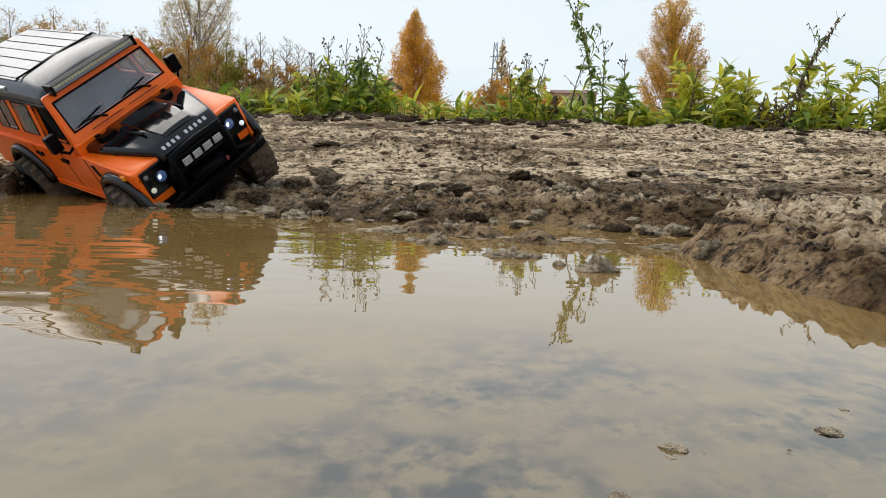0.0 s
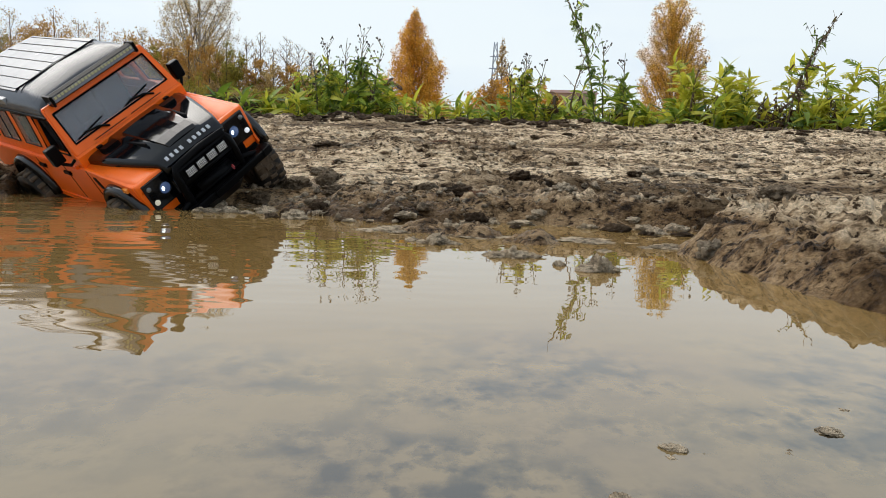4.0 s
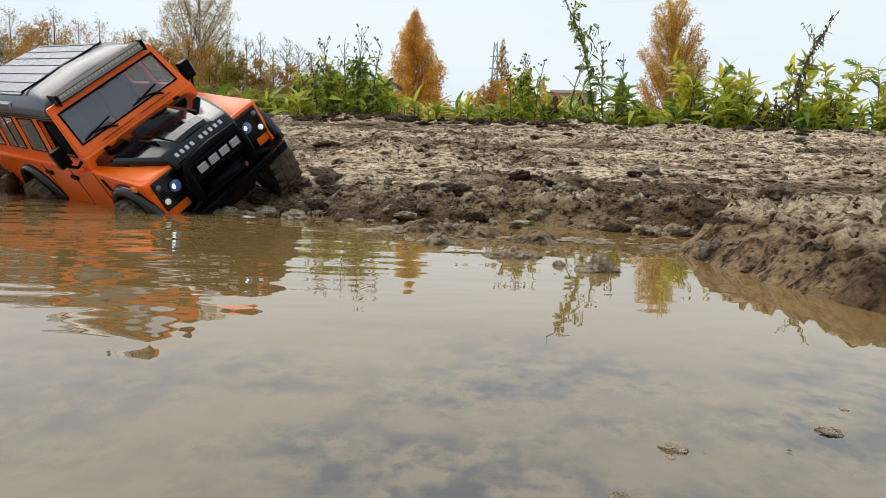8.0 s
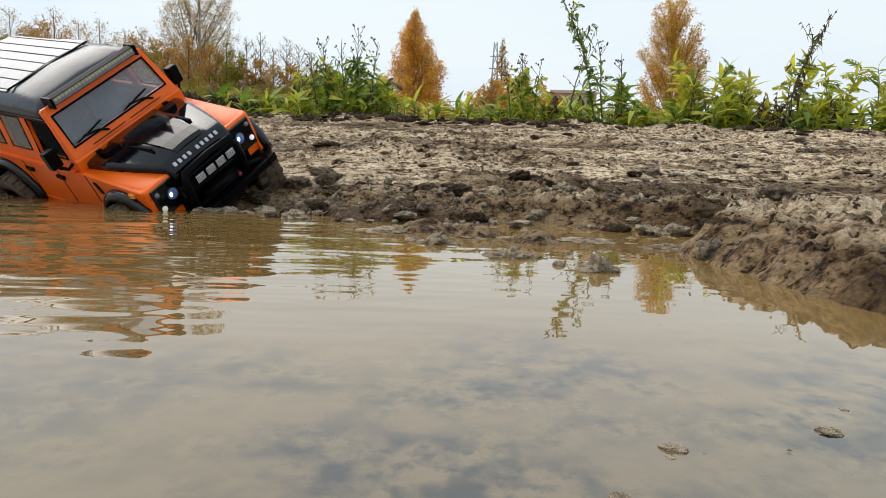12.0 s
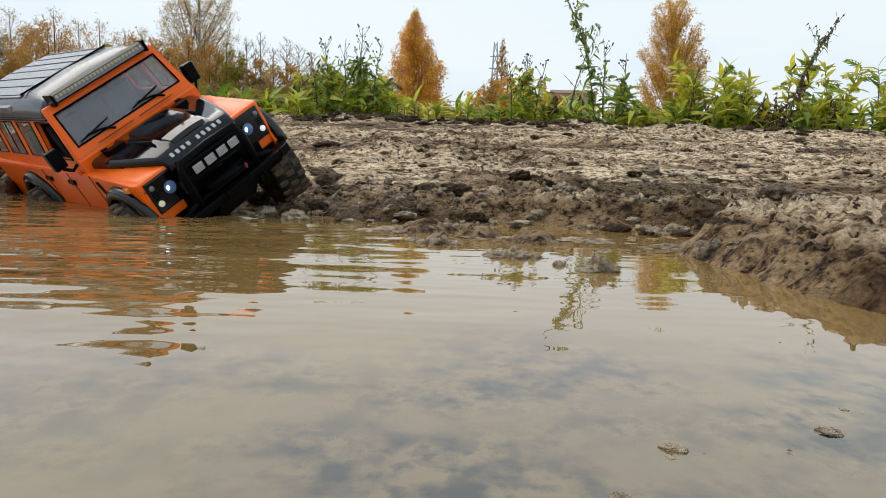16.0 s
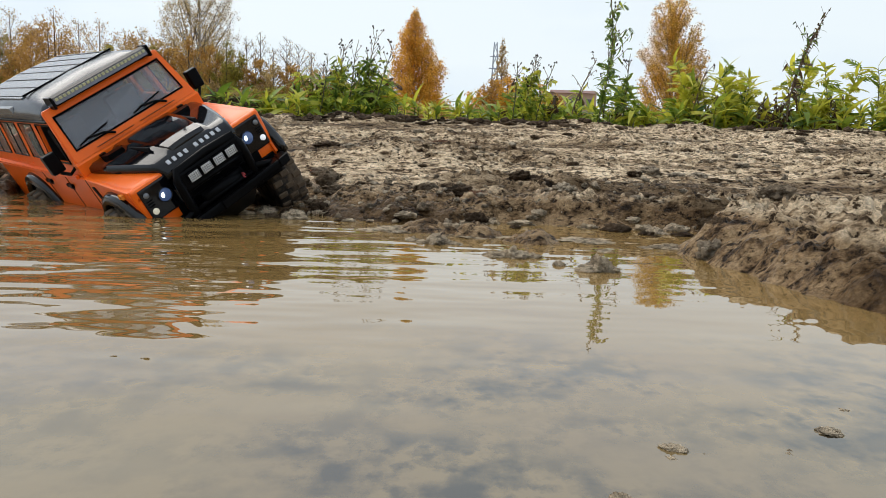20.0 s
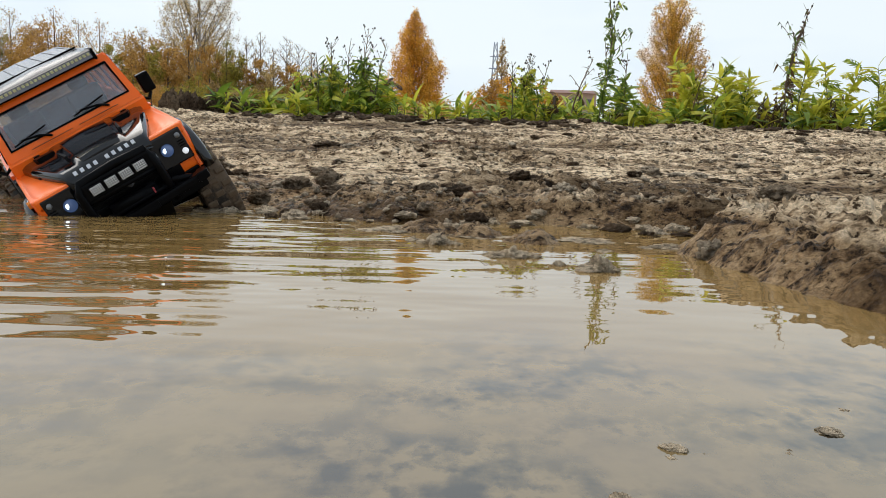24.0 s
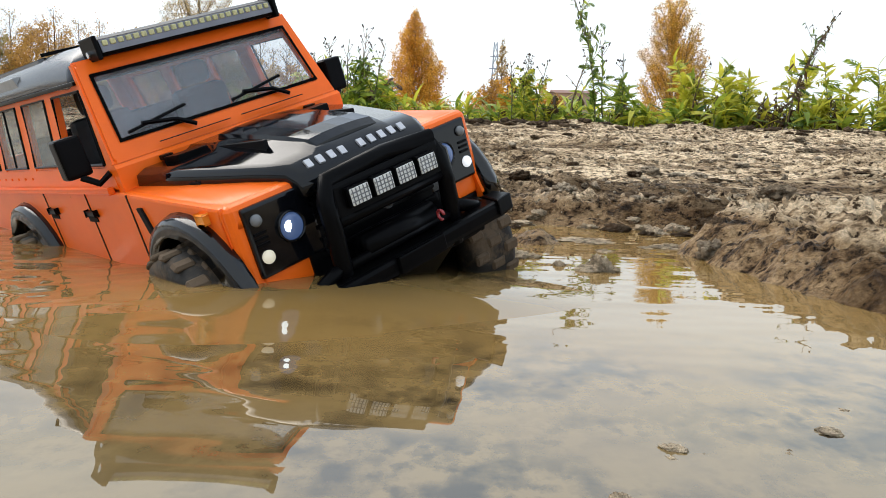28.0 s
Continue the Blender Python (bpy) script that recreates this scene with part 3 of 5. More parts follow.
def bow_wave():
    """The low swell that the car pushes ahead of its nose."""
    n, m = 120, 44
    verts, faces = [(SWELL_X, SWELL_Y, 0.0125)], []
    for i in range(1, m + 1):
        t = i / m
        for k in range(n):
            a = k * math.tau / n
            r = 0.24 * t * (1 + 0.12 * math.sin(3 * a + 1))
            verts.append((SWELL_X + r * math.cos(a), SWELL_Y + 0.72 * r * math.sin(a), 0.0155 * (0.5 + 0.5 * math.cos(math.pi * t)) - 0.003))
    for k in range(n):
        faces.append((0, 1 + k, 1 + (k + 1) % n))
    for i in range(m - 1):
        for k in range(n):
            a, b = 1 + i * n + k, 1 + i * n + (k + 1) % n
            faces.append((a, a + n, b + n, b))
    o = raw("bow_wave", verts, faces, WATER, None, True)
    return tagged(o, "low murky swell pushed up by the car", "wave")


swell = bow_wave()


# ---- loose soil ----
def ico(sub):
    bm = bmesh.new()
    bmesh.ops.create_icosphere(bm, subdivisions=sub, radius=1.0)
    bm.verts.ensure_lookup_table()
    v = np.array([p.co[:] for p in bm.verts])
    f = np.array([[p.index for p in q.verts] for q in bm.faces])
    bm.free()
    return v, f


def at_ground(x, y):
    return float(height(np.array([x]), np.array([y]))[0])


def lump_shape(seed, sub):
    v, f = ico(sub)
    out = []
    for p in v:
        q = Vector(p)
        o = Vector((seed * 7.1, seed * 3.3, 0))
        n = 0.30 * noise.noise(q * 1.7 + o) + 0.26 * noise.noise(q * 3.9 + o) + 0.26 * abs(noise.noise(q * 8.0 + o)) + 0.17 * noise.noise(q * 15 + o)
        out.append(q * (0.80 + n))
    return np.array([o[:] for o in out]), f


def scatter():
    """Crumbs and small clods, thick where the soil was churned."""
    rs = np.random.RandomState(9)
    n = 52000
    y = 0.42 + 2.62 * rs.rand(n) ** 1.25
    x = (rs.rand(n) * 2 - 1) * (0.22 + 0.72 * y)
    z = height(x, y)
    dens = 0.30 + 0.9 * tri_noise(x * 2.3, y * 2.3, 44) + 0.5 * tri_noise(x * 7, y * 7, 45)
    shore = np.interp(x, SHORE_X, SHORE_Y)
    rim = np.exp(-((y - shore - 0.06) / 0.07) ** 2) + 0.8 * np.exp(-((y - 2.98) / 0.09) ** 2) 
    for p in RUTS[::3]:
        rim = rim + 0.35 * np.exp(-((x - p.x) ** 2 + (y - p.y) ** 2) / 0.09 ** 2)
    keep = (rs.rand(n) < np.clip(dens + rim, 0.04, 1)) & (z > -0.004) & (y > 0.87)
    x, y, z = x[keep][:12000], y[keep][:12000], z[keep][:12000]
    base, faces = ico(1)
    m = len(x)
    size = np.clip(np.exp(rs.randn(m) * 0.6 - 6.35) * (0.8 + 0.18 * y), 0.0008, 0.0062)
    verts = base[None] * (1 + 0.9 * (rs.rand(m, len(base), 1) - 0.5)) * size[:, None, None]
    verts = verts * (0.7 + 0.9 * rs.rand(m, 1, 3)) * np.array([1.1, 1.0, 0.75])
    a = rs.rand(m) * 6.283
    vx = verts[:, :, 0] * np.cos(a)[:, None] - verts[:, :, 1] * np.sin(a)[:, None] + x[:, None]
    vy = verts[:, :, 0] * np.sin(a)[:, None] + verts[:, :, 1] * np.cos(a)[:, None] + y[:, None]
    vz = verts[:, :, 2] + (z + 0.12 * size)[:, None]
    co = np.stack((vx, vy, vz), -1).reshape(-1, 3)
    tri = (faces[None] + (np.arange(m) * len(base))[:, None, None]).reshape(-1, 3)
    me = bpy.data.meshes.new("soil_crumbs")
    me.vertices.add(len(co))
    me.vertices.foreach_set("co", co.ravel())
    me.loops.add(tri.size)
    me.loops.foreach_set("vertex_index", tri.ravel())
    me.polygons.add(len(tri))
    me.polygons.foreach_set("loop_start", np.arange(0, tri.size, 3))
    me.update(calc_edges=True)
    me.materials.append(CLOD)
    tagged(new("soil_crumbs", me), "scattered dark crumbs of turned wet soil", "soil", kind="stuff")


scatter()


def clod_meshes(soil):
    made = []
    for k in range(5):
        v, f = lump_shape(k + 1, 4)
        me = bpy.data.meshes.new("mud_clod")
        me.from_pydata([tuple(p) for p in v], [], [tuple(q) for q in f])
        me.materials.append(soil)
        me.shade_smooth()
        made.append(me)
    return made


CLODS = clod_meshes(CLOD)
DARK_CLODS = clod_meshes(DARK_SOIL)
ISLANDS = clod_meshes(ISLAND_SOIL)
RED_CLODS = clod_meshes(RED_SOIL)


def mud_clod(x, y, r, tall, seed, z=None, label="rough lump of wet brown mud", stock=CLODS):
    rnd = random.Random(seed)
    o = new("mud_clod", stock[seed % 5])
    z = at_ground(x, y) if z is None else z
    o.matrix_basis = Matrix.Translation((x, y, z + tall * 0.12)) @ Matrix.Rotation(rnd.uniform(0, 6.28), 4, "Z") @ Matrix.Diagonal((r, r * rnd.uniform(0.7, 1.0), tall, 1))
    return tagged(o, label, "mud clod", "clods on the mud bank")


def clod_belt(name, spots, soil, label):
    """Many small lumps that nobody could count, in one mesh."""
    shapes = [lump_shape(k + 1, 2) for k in range(5)]
    verts, faces = [], []
    for k, (x, y, r, tall) in enumerate(spots):
        v, f = shapes[k % 5]
        a = k * 2.4
        turn = np.array([[math.cos(a), -math.sin(a), 0], [math.sin(a), math.cos(a), 0], [0, 0, 1]])
        faces += (f + sum(len(p) for p in verts)).tolist()
        verts.append((v @ turn.T) * (r, 0.85 * r, tall) + (x, y, at_ground(x, y) + 0.12 * tall))
    o = raw(name, np.concatenate(verts).tolist(), faces, soil, None, True)
    return tagged(o, label, "soil", kind="stuff")


# islands in the puddle: each a heap of lumps round a middle
rnd = random.Random(12)
for x, y, wide, tall, n in ((-0.006, 0.725, 0.022, 0.011, 7), (-0.030, 0.745, 0.014, 0.005, 4), (0.060, 0.645, 0.024, 0.011, 8), (0.121, 0.578, 0.019, 0.015, 8), (0.093, 0.60, 0.008, 0.006, 3),
                            (0.150, 0.70, 0.016, 0.004, 4), (0.03, 0.80, 0.045, 0.005, 7), (-0.05, 0.84, 0.05, 0.006, 7), (0.15, 0.78, 0.05, 0.004, 6), (0.22, 0.74, 0.03, 0.006, 5)):
    for k in range(n):
        a, q = k * 2.4 + rnd.uniform(-.4, .4), (k / n) ** 0.7
        t = tall * (0.85 - 0.6 * q) * rnd.uniform(0.7, 1.1)
        mud_clod(x + wide * q * math.cos(a), y + 0.6 * wide * q * math.sin(a), wide * rnd.uniform(0.40, 0.62) * (1.15 - 0.5 * q), t, k + int(1000 * y), -0.0012, "small wet mud island in the puddle", ISLANDS)
# crumbs that break the surface near the lens
for k, (x, y, r, t) in enumerate(((0.0470, 0.1835, 0.0042, 0.0050), (0.0500, 0.1850, 0.0030, 0.0016), (0.0715, 0.221, 0.0060, 0.0030), (0.0690, 0.214, 0.0026, 0.0014), (0.0800, 0.217, 0.0040, 0.0010), (0.1280, 0.239, 0.0055, 0.0030), (0.1065, 0.221, 0.004, 0.0012), (0.145, 0.262, 0.004, 0.0012))):
    mud_clod(x, y, r * 0.85, t * 0.6, k + 20, -0.0006, "tiny mud crumb poking out of the water", ISLANDS)
# larger clods on the bank
BIG = ((-0.27, 1.75, 0.055, 0.022), (-0.21, 1.70, 0.04, 0.018), (-0.075, 1.95, 0.04, 0.022), (-0.1, 1.65, 0.02, 0.01), (0.07, 1.85, 0.06, 0.018), (0.13, 1.8, 0.04, 0.012), (0.115, 1.17, 0.030, 0.018), (0.36, 1.35, 0.045, 0.022),
       (0.40, 1.32, 0.03, 0.018), (0.33, 1.33, 0.025, 0.014), (0.44, 1.33, 0.03, 0.016), (0.63, 2.2, 0.06, 0.02), (0.25, 1.5, 0.025, 0.014), (0.62, 1.6, 0.03, 0.014), (0.9, 1.9, 0.05, 0.02), (-0.35, 1.3, 0.03, 0.02), (-0.26, 1.2, 0.04, 0.022),
       (-0.16, 1.12, 0.04, 0.02), (0.02, 1.05, 0.035, 0.022), (-0.03, 1.08, 0.03, 0.02), (0.16, 1.02, 0.035, 0.024), (0.25, 0.99, 0.04, 0.026), (0.33, 0.97, 0.04, 0.024), (0.42, 0.96, 0.04, 0.028), (0.52, 0.97, 0.04, 0.026), (0.60, 0.96, 0.045, 0.024),
       (0.235, 0.66, 0.024, 0.024), (0.255, 0.70, 0.024, 0.020), (0.30, 0.50, 0.014, 0.010), (0.36, 0.60, 0.03, 0.022))
for k, (x, y, r, t) in enumerate(BIG):
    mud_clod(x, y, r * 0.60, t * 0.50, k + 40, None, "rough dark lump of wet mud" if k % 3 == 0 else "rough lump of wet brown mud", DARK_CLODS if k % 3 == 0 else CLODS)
for k, (x, y, r, t) in enumerate(((0.036, 1.04, 0.017, 0.014), (0.050, 1.05, 0.012, 0.010), (0.026, 1.05, 0.010, 0.008), (0.03, 1.84, 0.045, 0.014), (0.07, 1.86, 0.035, 0.012), (-0.01, 1.86, 0.03, 0.010), (0.05, 1.80, 0.03, 0.008))):
    mud_clod(x, y, r, t, k + 150, None, "reddish-brown lump of dug soil", RED_CLODS)
# ragged edge of the water
rnd = random.Random(47)
for k in range(56):
    x = rnd.uniform(-0.42, 0.42)
    y = float(np.interp(x, SHORE_X, SHORE_Y)) + rnd.gauss(-0.012, 0.028)
    r = rnd.uniform(0.006, 0.019)
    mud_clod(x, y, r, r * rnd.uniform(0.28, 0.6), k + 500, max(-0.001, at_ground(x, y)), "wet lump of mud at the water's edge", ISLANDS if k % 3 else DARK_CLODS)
rnd = random.Random(31)
for k in range(70):
    y = rnd.uniform(1.0, 3.0)
    x = rnd.uniform(-0.35, 0.62) * y
    r = rnd.uniform(0.005, 0.013) * (0.7 + 0.25 * y)
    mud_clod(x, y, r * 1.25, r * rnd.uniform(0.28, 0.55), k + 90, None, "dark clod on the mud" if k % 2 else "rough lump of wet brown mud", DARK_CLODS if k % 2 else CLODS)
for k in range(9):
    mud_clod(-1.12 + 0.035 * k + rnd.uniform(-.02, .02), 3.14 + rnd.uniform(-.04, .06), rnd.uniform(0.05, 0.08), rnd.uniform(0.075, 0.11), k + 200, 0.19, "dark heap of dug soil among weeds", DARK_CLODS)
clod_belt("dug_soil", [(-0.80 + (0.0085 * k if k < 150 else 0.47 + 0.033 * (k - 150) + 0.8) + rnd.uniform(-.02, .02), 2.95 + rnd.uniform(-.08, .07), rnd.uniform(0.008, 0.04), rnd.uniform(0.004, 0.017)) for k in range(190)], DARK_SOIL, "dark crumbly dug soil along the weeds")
# clods round the ruts; the dark ones also stand in for car shade
for k in range(84):
    p = RUTS[rnd.randrange(len(RUTS))]
    a, q = rnd.uniform(0, 6.28), rnd.uniform(0.05, 0.13)
    x, y = p.x + q * math.cos(a), p.y + q * math.sin(a)
    if at_ground(x, y) > 0.004 and y > 1.0:
        r = rnd.uniform(0.010, 0.024)
        mud_clod(x, y, r, r * rnd.uniform(0.5, 0.9), k + 300, None, "dark clod churned up by the wheels, also for shade", DARK_CLODS if k % 2 == 0 else CLODS)


# ---- the model car ----
def lerp(a, b, t):
    return a + (b - a) * t


def arch(cx, cz, r, z_low, n=12, back=False):
    a0 = math.asin(max(-1, min(1, (z_low - cz) / r)))
    pts = [(cx + r * math.cos(lerp(a0, math.pi - a0, i / n)), cz + r * math.sin(lerp(a0, math.pi - a0, i / n))) for i in range(n + 1)]
    return pts[::-1] if back else pts


FA, RA = 0.166, -0.142


def side_y(z):
    """Half width of the cabin side at a height."""
    return lerp(0.0975, 0.0865, max(0, min(1, (z - 0.165) / 0.066)))


def build_car():
    car = tagged(new("model_car"), "muddy orange toy off-road car with black bonnet in a puddle", "toy car")

    for s in (-1, 1):
        # lower side with wheel arch openings
        low = 0.087
        prof = [(0.2155, low)] + arch(FA, 0.078, 0.060, low) + arch(RA, 0.080, 0.060, low) + [(-0.285, low), (-0.285, 0.162), (0.09, 0.156), (0.2155, 0.1475)]
        part("body_side", prism(prof, "y", s * 0.090, s * 0.0995, 0.002, 2), ORANGE, car, smooth=False)
        for cx, cz, nm in ((FA, 0.078, "front_arch_flare"), (RA, 0.080, "rear_arch_flare")):
            outer = arch(cx, cz, 0.0675, 0.083, 16)
            inner = arch(cx, cz, 0.055, 0.083, 16)
            secs = []
            for (ox, oz), (ix, iz) in zip(outer, inner):
                secs.append([(ox, s * 0.0985, oz), (lerp(ox, ix, .25), s * 0.1070, lerp(oz, iz, .25)), (ix, s * 0.1105, iz), (ix, s * 0.092, iz)])
            part(nm, ring_loft(secs), GLOSS, car, "glossy black wheel arch flare", True)
        # door shut lines and sill strip
        for x0, x1, z0, z1 in ((0.018, 0.0195, 0.092, 0.158), (-0.078, -0.0765, 0.098, 0.160), (0.094, 0.0955, 0.11, 0.155)):
            part("door_seam", box(x0, x1, s * 0.0990, s * 0.1000, z0, z1), CABIN, car)
        part("sill", box(-0.08, 0.104, s * 0.090, s * 0.1005, 0.080, 0.088, 0.001), ORANGE, car)
        part("waist_rib", box(-0.283, 0.075, s * 0.0990, s * 0.1015, 0.1565, 0.1600, 0.001), ORANGE, car)
        for hx in (0.022, -0.064):
            h = part("door_handle", box(hx - 0.009, hx + 0.009, s * 0.0990, s * 0.1022, 0.1392, 0.1428, 0.001), TRIM, car, "black door handle")
            part("handle_recess", box(hx - 0.013, hx + 0.004, s * 0.0990, s * 0.1001, 0.134, 0.1385), CABIN, h)
        part("wing_vent", prism([(0.107, 0.1465), (0.114, 0.1465), (0.121, 0.129), (0.114, 0.129)], "y", s * 0.0990, s * 0.1012, 0.0004), CABIN, car, "black side vent")
        part("side_repeater", box(0.192, 0.202, s * 0.0990, s * 0.1025, 0.1395, 0.1445, 0.001), AMBER, car, "amber side lamp")
        for k in range(6):
            part("rivet", disc((-0.19 + 0.02 * k, s * 0.0985, 0.168), (0, s, 0), 0.0011, 0.0012, 6), ORANGE, car)
        # top of the wing
        secs = []
        for x, z, yo, yi in ((0.086, 0.157, 0.0975, 0.05), (0.15, 0.1535, 0.0975, 0.05), (0.195, 0.1505, 0.097, 0.045), (0.212, 0.1488, 0.0955, 0.04), (0.2185, 0.1466, 0.0945, 0.04), (0.2218, 0.1420, 0.093, 0.04)):
            secs.append([(x, s * yi, z - 0.008), (x, s * yi, z), (x, s * (yo - 0.006), z), (x, s * (yo - 0.001), z - 0.002), (x, s * (yo + 0.0015), z - 0.008)])
        part("wing_top", ring_loft(secs), ORANGE, car, smooth=True)
        v = part("wing_vent_top", prism([(0.128, s * 0.079), (0.128, s * 0.066), (0.158, s * 0.062), (0.152, s * 0.075)], "z", 0.150, 0.1553, 0.0004), CABIN, car, "black intake grille on the wing")
        for k in range(3):
            part("slat", box(0.132 + 0.008 * k, 0.1335 + 0.008 * k, min(s * 0.066, s * 0.075), max(s * 0.066, s * 0.075), 0.1550, 0.1562), TRIM, v)

    # front panel
    part("front_panel", box(0.206, 0.2215, -0.0985, 0.0985, 0.087, 0.148, 0.0065, 4), ORANGE, car)
    part("lower_grille", box(0.2200, 0.2236, -0.058, 0.070, 0.083, 0.1035, 0.001), TRIM, car)
    part("grille", box(0.2190, 0.2240, -0.052, 0.052, 0.096, 0.1455, 0.002), TRIM, car, "black grille")
    for k in range(6):
        part("grille_bar", box(0.2238, 0.2262, -0.048, 0.048, 0.100 + 0.0075 * k, 0.1025 + 0.0075 * k, 0.0006), TRIM, car)
    for s in (-1, 1):
        y0, y1 = sorted((s * 0.046, s * 0.0915))
        prof = [(y0, 0.1020), (y1, 0.1020), (y1, 0.1440), (y0, 0.1440)]
        sur = part("headlamp_surround", prism(prof, "x", 0.2190, 0.2242, 0.002, 3), BLACK, car, "black lamp panel")
        part("bezel", ring_loft([[(0.2235 + d, s * 0.0647 + r * math.cos(a), 0.1245 + r * math.sin(a)) for a in [k * math.tau / 24 for k in range(24)]]
                                 for r, d in ((0.0094, 0.0), (0.0092, 0.003), (0.0084, 0.0034), (0.0080, 0.0008))], cap=False), BLACK, sur, "black lamp ring", True)
        lens = part("headlamp", disc((0.2240, s * 0.0647, 0.1245), (1, 0, 0), 0.0082, 0.001, 24, 0.004), HEADLAMP, sur, "lit blue-white round headlamp", True)
        part("bulb", disc((0.2268, s * 0.0647 - 0.0018, 0.1252), (1, 0, 0), 0.0042, 0.0008, 14, 0.0012), LAMP_CORE, lens, "bright lamp core", True)
        part("side_lamp", disc((0.2240, s * 0.0844, 0.1135), (1, 0, 0), 0.0040, 0.0015, 18, 0.002), SIDELAMP if s > 0 else DIMLAMP, sur, "lit white side lamp" if s > 0 else "dim warm white side lamp", True)
        part("indicator", disc((0.2240, s * 0.0847, 0.1355), (1, 0, 0), 0.0036, 0.0015, 18, 0.002), LENS_GREY, sur, "unlit grey indicator", True)
        for k in range(3):
            part("cooling_slot", box(0.2240, 0.2250, s * 0.0847 - 0.004, s * 0.0847 + 0.004, 0.1205 + 0.0033 * k, 0.1220 + 0.0033 * k), TRIM, sur)

    # bonnet with a raised middle
    def bonnet_sec(x, half, edge, mid, bulge, drop):
        ys = (-1.0, -0.985, -0.90, -0.56, -0.48, -0.24, 0, 0.24, 0.48, 0.56, 0.90, 0.985, 1.0)
        top = []
        for t in ys:
            if abs(t) >= 0.999:
                z = edge - drop
            elif abs(t) > 0.95:
                z = edge
            else:
                z = lerp(mid, edge + 0.003, (abs(t) / 0.9) ** 1.4) + (bulge if abs(t) < 0.5 else 0)
            top.append((x, t * half, z))
        return top + [(x, half * 0.9, edge - drop - 0.002), (x, -half * 0.9, edge - drop - 0.002)]
    part("bonnet", ring_loft([bonnet_sec(0.089, 0.0870, 0.1640, 0.1685, 0.004, 0.009), bonnet_sec(0.13, 0.0800, 0.1625, 0.1670, 0.0045, 0.010),
                              bonnet_sec(0.17, 0.0700, 0.1590, 0.1635, 0.0045, 0.010), bonnet_sec(0.205, 0.0600, 0.1560, 0.1595, 0.004, 0.011),
                              bonnet_sec(0.2185, 0.0550, 0.1540, 0.1562, 0.0015, 0.011), bonnet_sec(0.2255, 0.0535, 0.1480, 0.1490, 0.0012, 0.008), bonnet_sec(0.2285, 0.0530, 0.1430, 0.1435, 0.001, 0.005)]), BLACK, car, "glossy black bonnet", True)
    part("bonnet_bulge", ring_loft([[(x, y * w, z + d) for y, d in ((-1, -0.004), (-0.93, 0.0012), (-0.5, 0.0022), (0, 0.0026), (0.5, 0.0022), (0.93, 0.0012), (1, -0.004))]
                                    for x, w, z in ((0.105, 0.030, 0.1690), (0.112, 0.033, 0.1735), (0.15, 0.0315, 0.1708), (0.19, 0.029, 0.1665), (0.208, 0.027, 0.1632), (0.214, 0.026, 0.1590))]), BLACK, car, "raised bonnet middle")
    for s in (-1, 1):
        part("bonnet_slot", prism([(0.118, s * 0.0385), (0.118, s * 0.0425), (0.178, s * 0.0375), (0.178, s * 0.0345)], "z", 0.158, 0.1690, 0.0004), CABIN, car, "dark bonnet slot")
        v = part("bonnet_vent", prism([(0.098, s * 0.040), (0.098, s * 0.068), (0.113, s * 0.064), (0.113, s * 0.042)], "z", 0.158, 0.1705, 0.0006), TRIM, car, "black bonnet vent")
        part("bonnet_hinge", box(0.084, 0.094, s * 0.062 - 0.004, s * 0.062 + 0.004, 0.168, 0.1715, 0.001), TRIM, car, "black hinge")
    # nine raised bars in place of the maker's lettering
    for k in range(9):
        y = -0.0398 + 0.0086 * k + (0.0065 if k > 3 else 0)
        part("badge_bar", prism([(0.2208, 0.1552), (0.2246, 0.1509), (0.2256, 0.1519), (0.2218, 0.1562)], "y", y - 0.0022, y + 0.0022), LETTER, car, "silver badge bar")

    # bulkhead and windscreen frame
    part("bulkhead", ring_loft([[(0.088, y, 0.150), (0.088, y, 0.172), (0.0855, y, 0.1745), (0.079, y, 0.1745), (0.079, y, 0.150)] for y in (-0.0965, 0.0965)]), ORANGE, car)

    def screen_pt(y, z, off=0.0):
        x = lerp(0.0860, 0.0560, (z - 0.172) / 0.072) + off
        return (x, y, z)

    def frame_ring(yb, yt, zb, zt, off):
        return [screen_pt(-yb, zb, off), screen_pt(yb, zb, off), screen_pt(yt, zt, off), screen_pt(-yt, zt, off)]
    o1, i1 = frame_ring(0.0960, 0.0870, 0.1735, 0.2440, 0.0), frame_ring(0.0835, 0.0795, 0.1880, 0.2330, 0.0)
    o2, i2 = frame_ring(0.0960, 0.0870, 0.1735, 0.2440, -0.008), frame_ring(0.0835, 0.0795, 0.1880, 0.2330, -0.008)
    fb = bmesh.new()
    vs = [[fb.verts.new(p) for p in r] for r in (o1, i1, i2, o2)]
    for a in range(4):
        for k in range(4):
            fb.faces.new((vs[a][k], vs[a][(k + 1) % 4], vs[(a + 1) % 4][(k + 1) % 4], vs[(a + 1) % 4][k]))
    bmesh.ops.recalc_face_normals(fb, faces=fb.faces[:])
    bmesh.ops.bevel(fb, geom=fb.edges[:], offset=0.0015, segments=2, affect="EDGES")
    part("windscreen_frame", fb, ORANGE, car)
    seal = bmesh.new()
    g1, g2 = frame_ring(0.0845, 0.0805, 0.1870, 0.2340, 0.0008), frame_ring(0.0822, 0.0782, 0.1893, 0.2317, 0.0008)
    va, vb = [seal.verts.new(p) for p in g1], [seal.verts.new(p) for p in g2]
    for k in range(4):
        seal.faces.new((va[k], va[(k + 1) % 4], vb[(k + 1) % 4], vb[k]))
    bmesh.ops.solidify(seal, geom=seal.faces[:], thickness=0.0014)
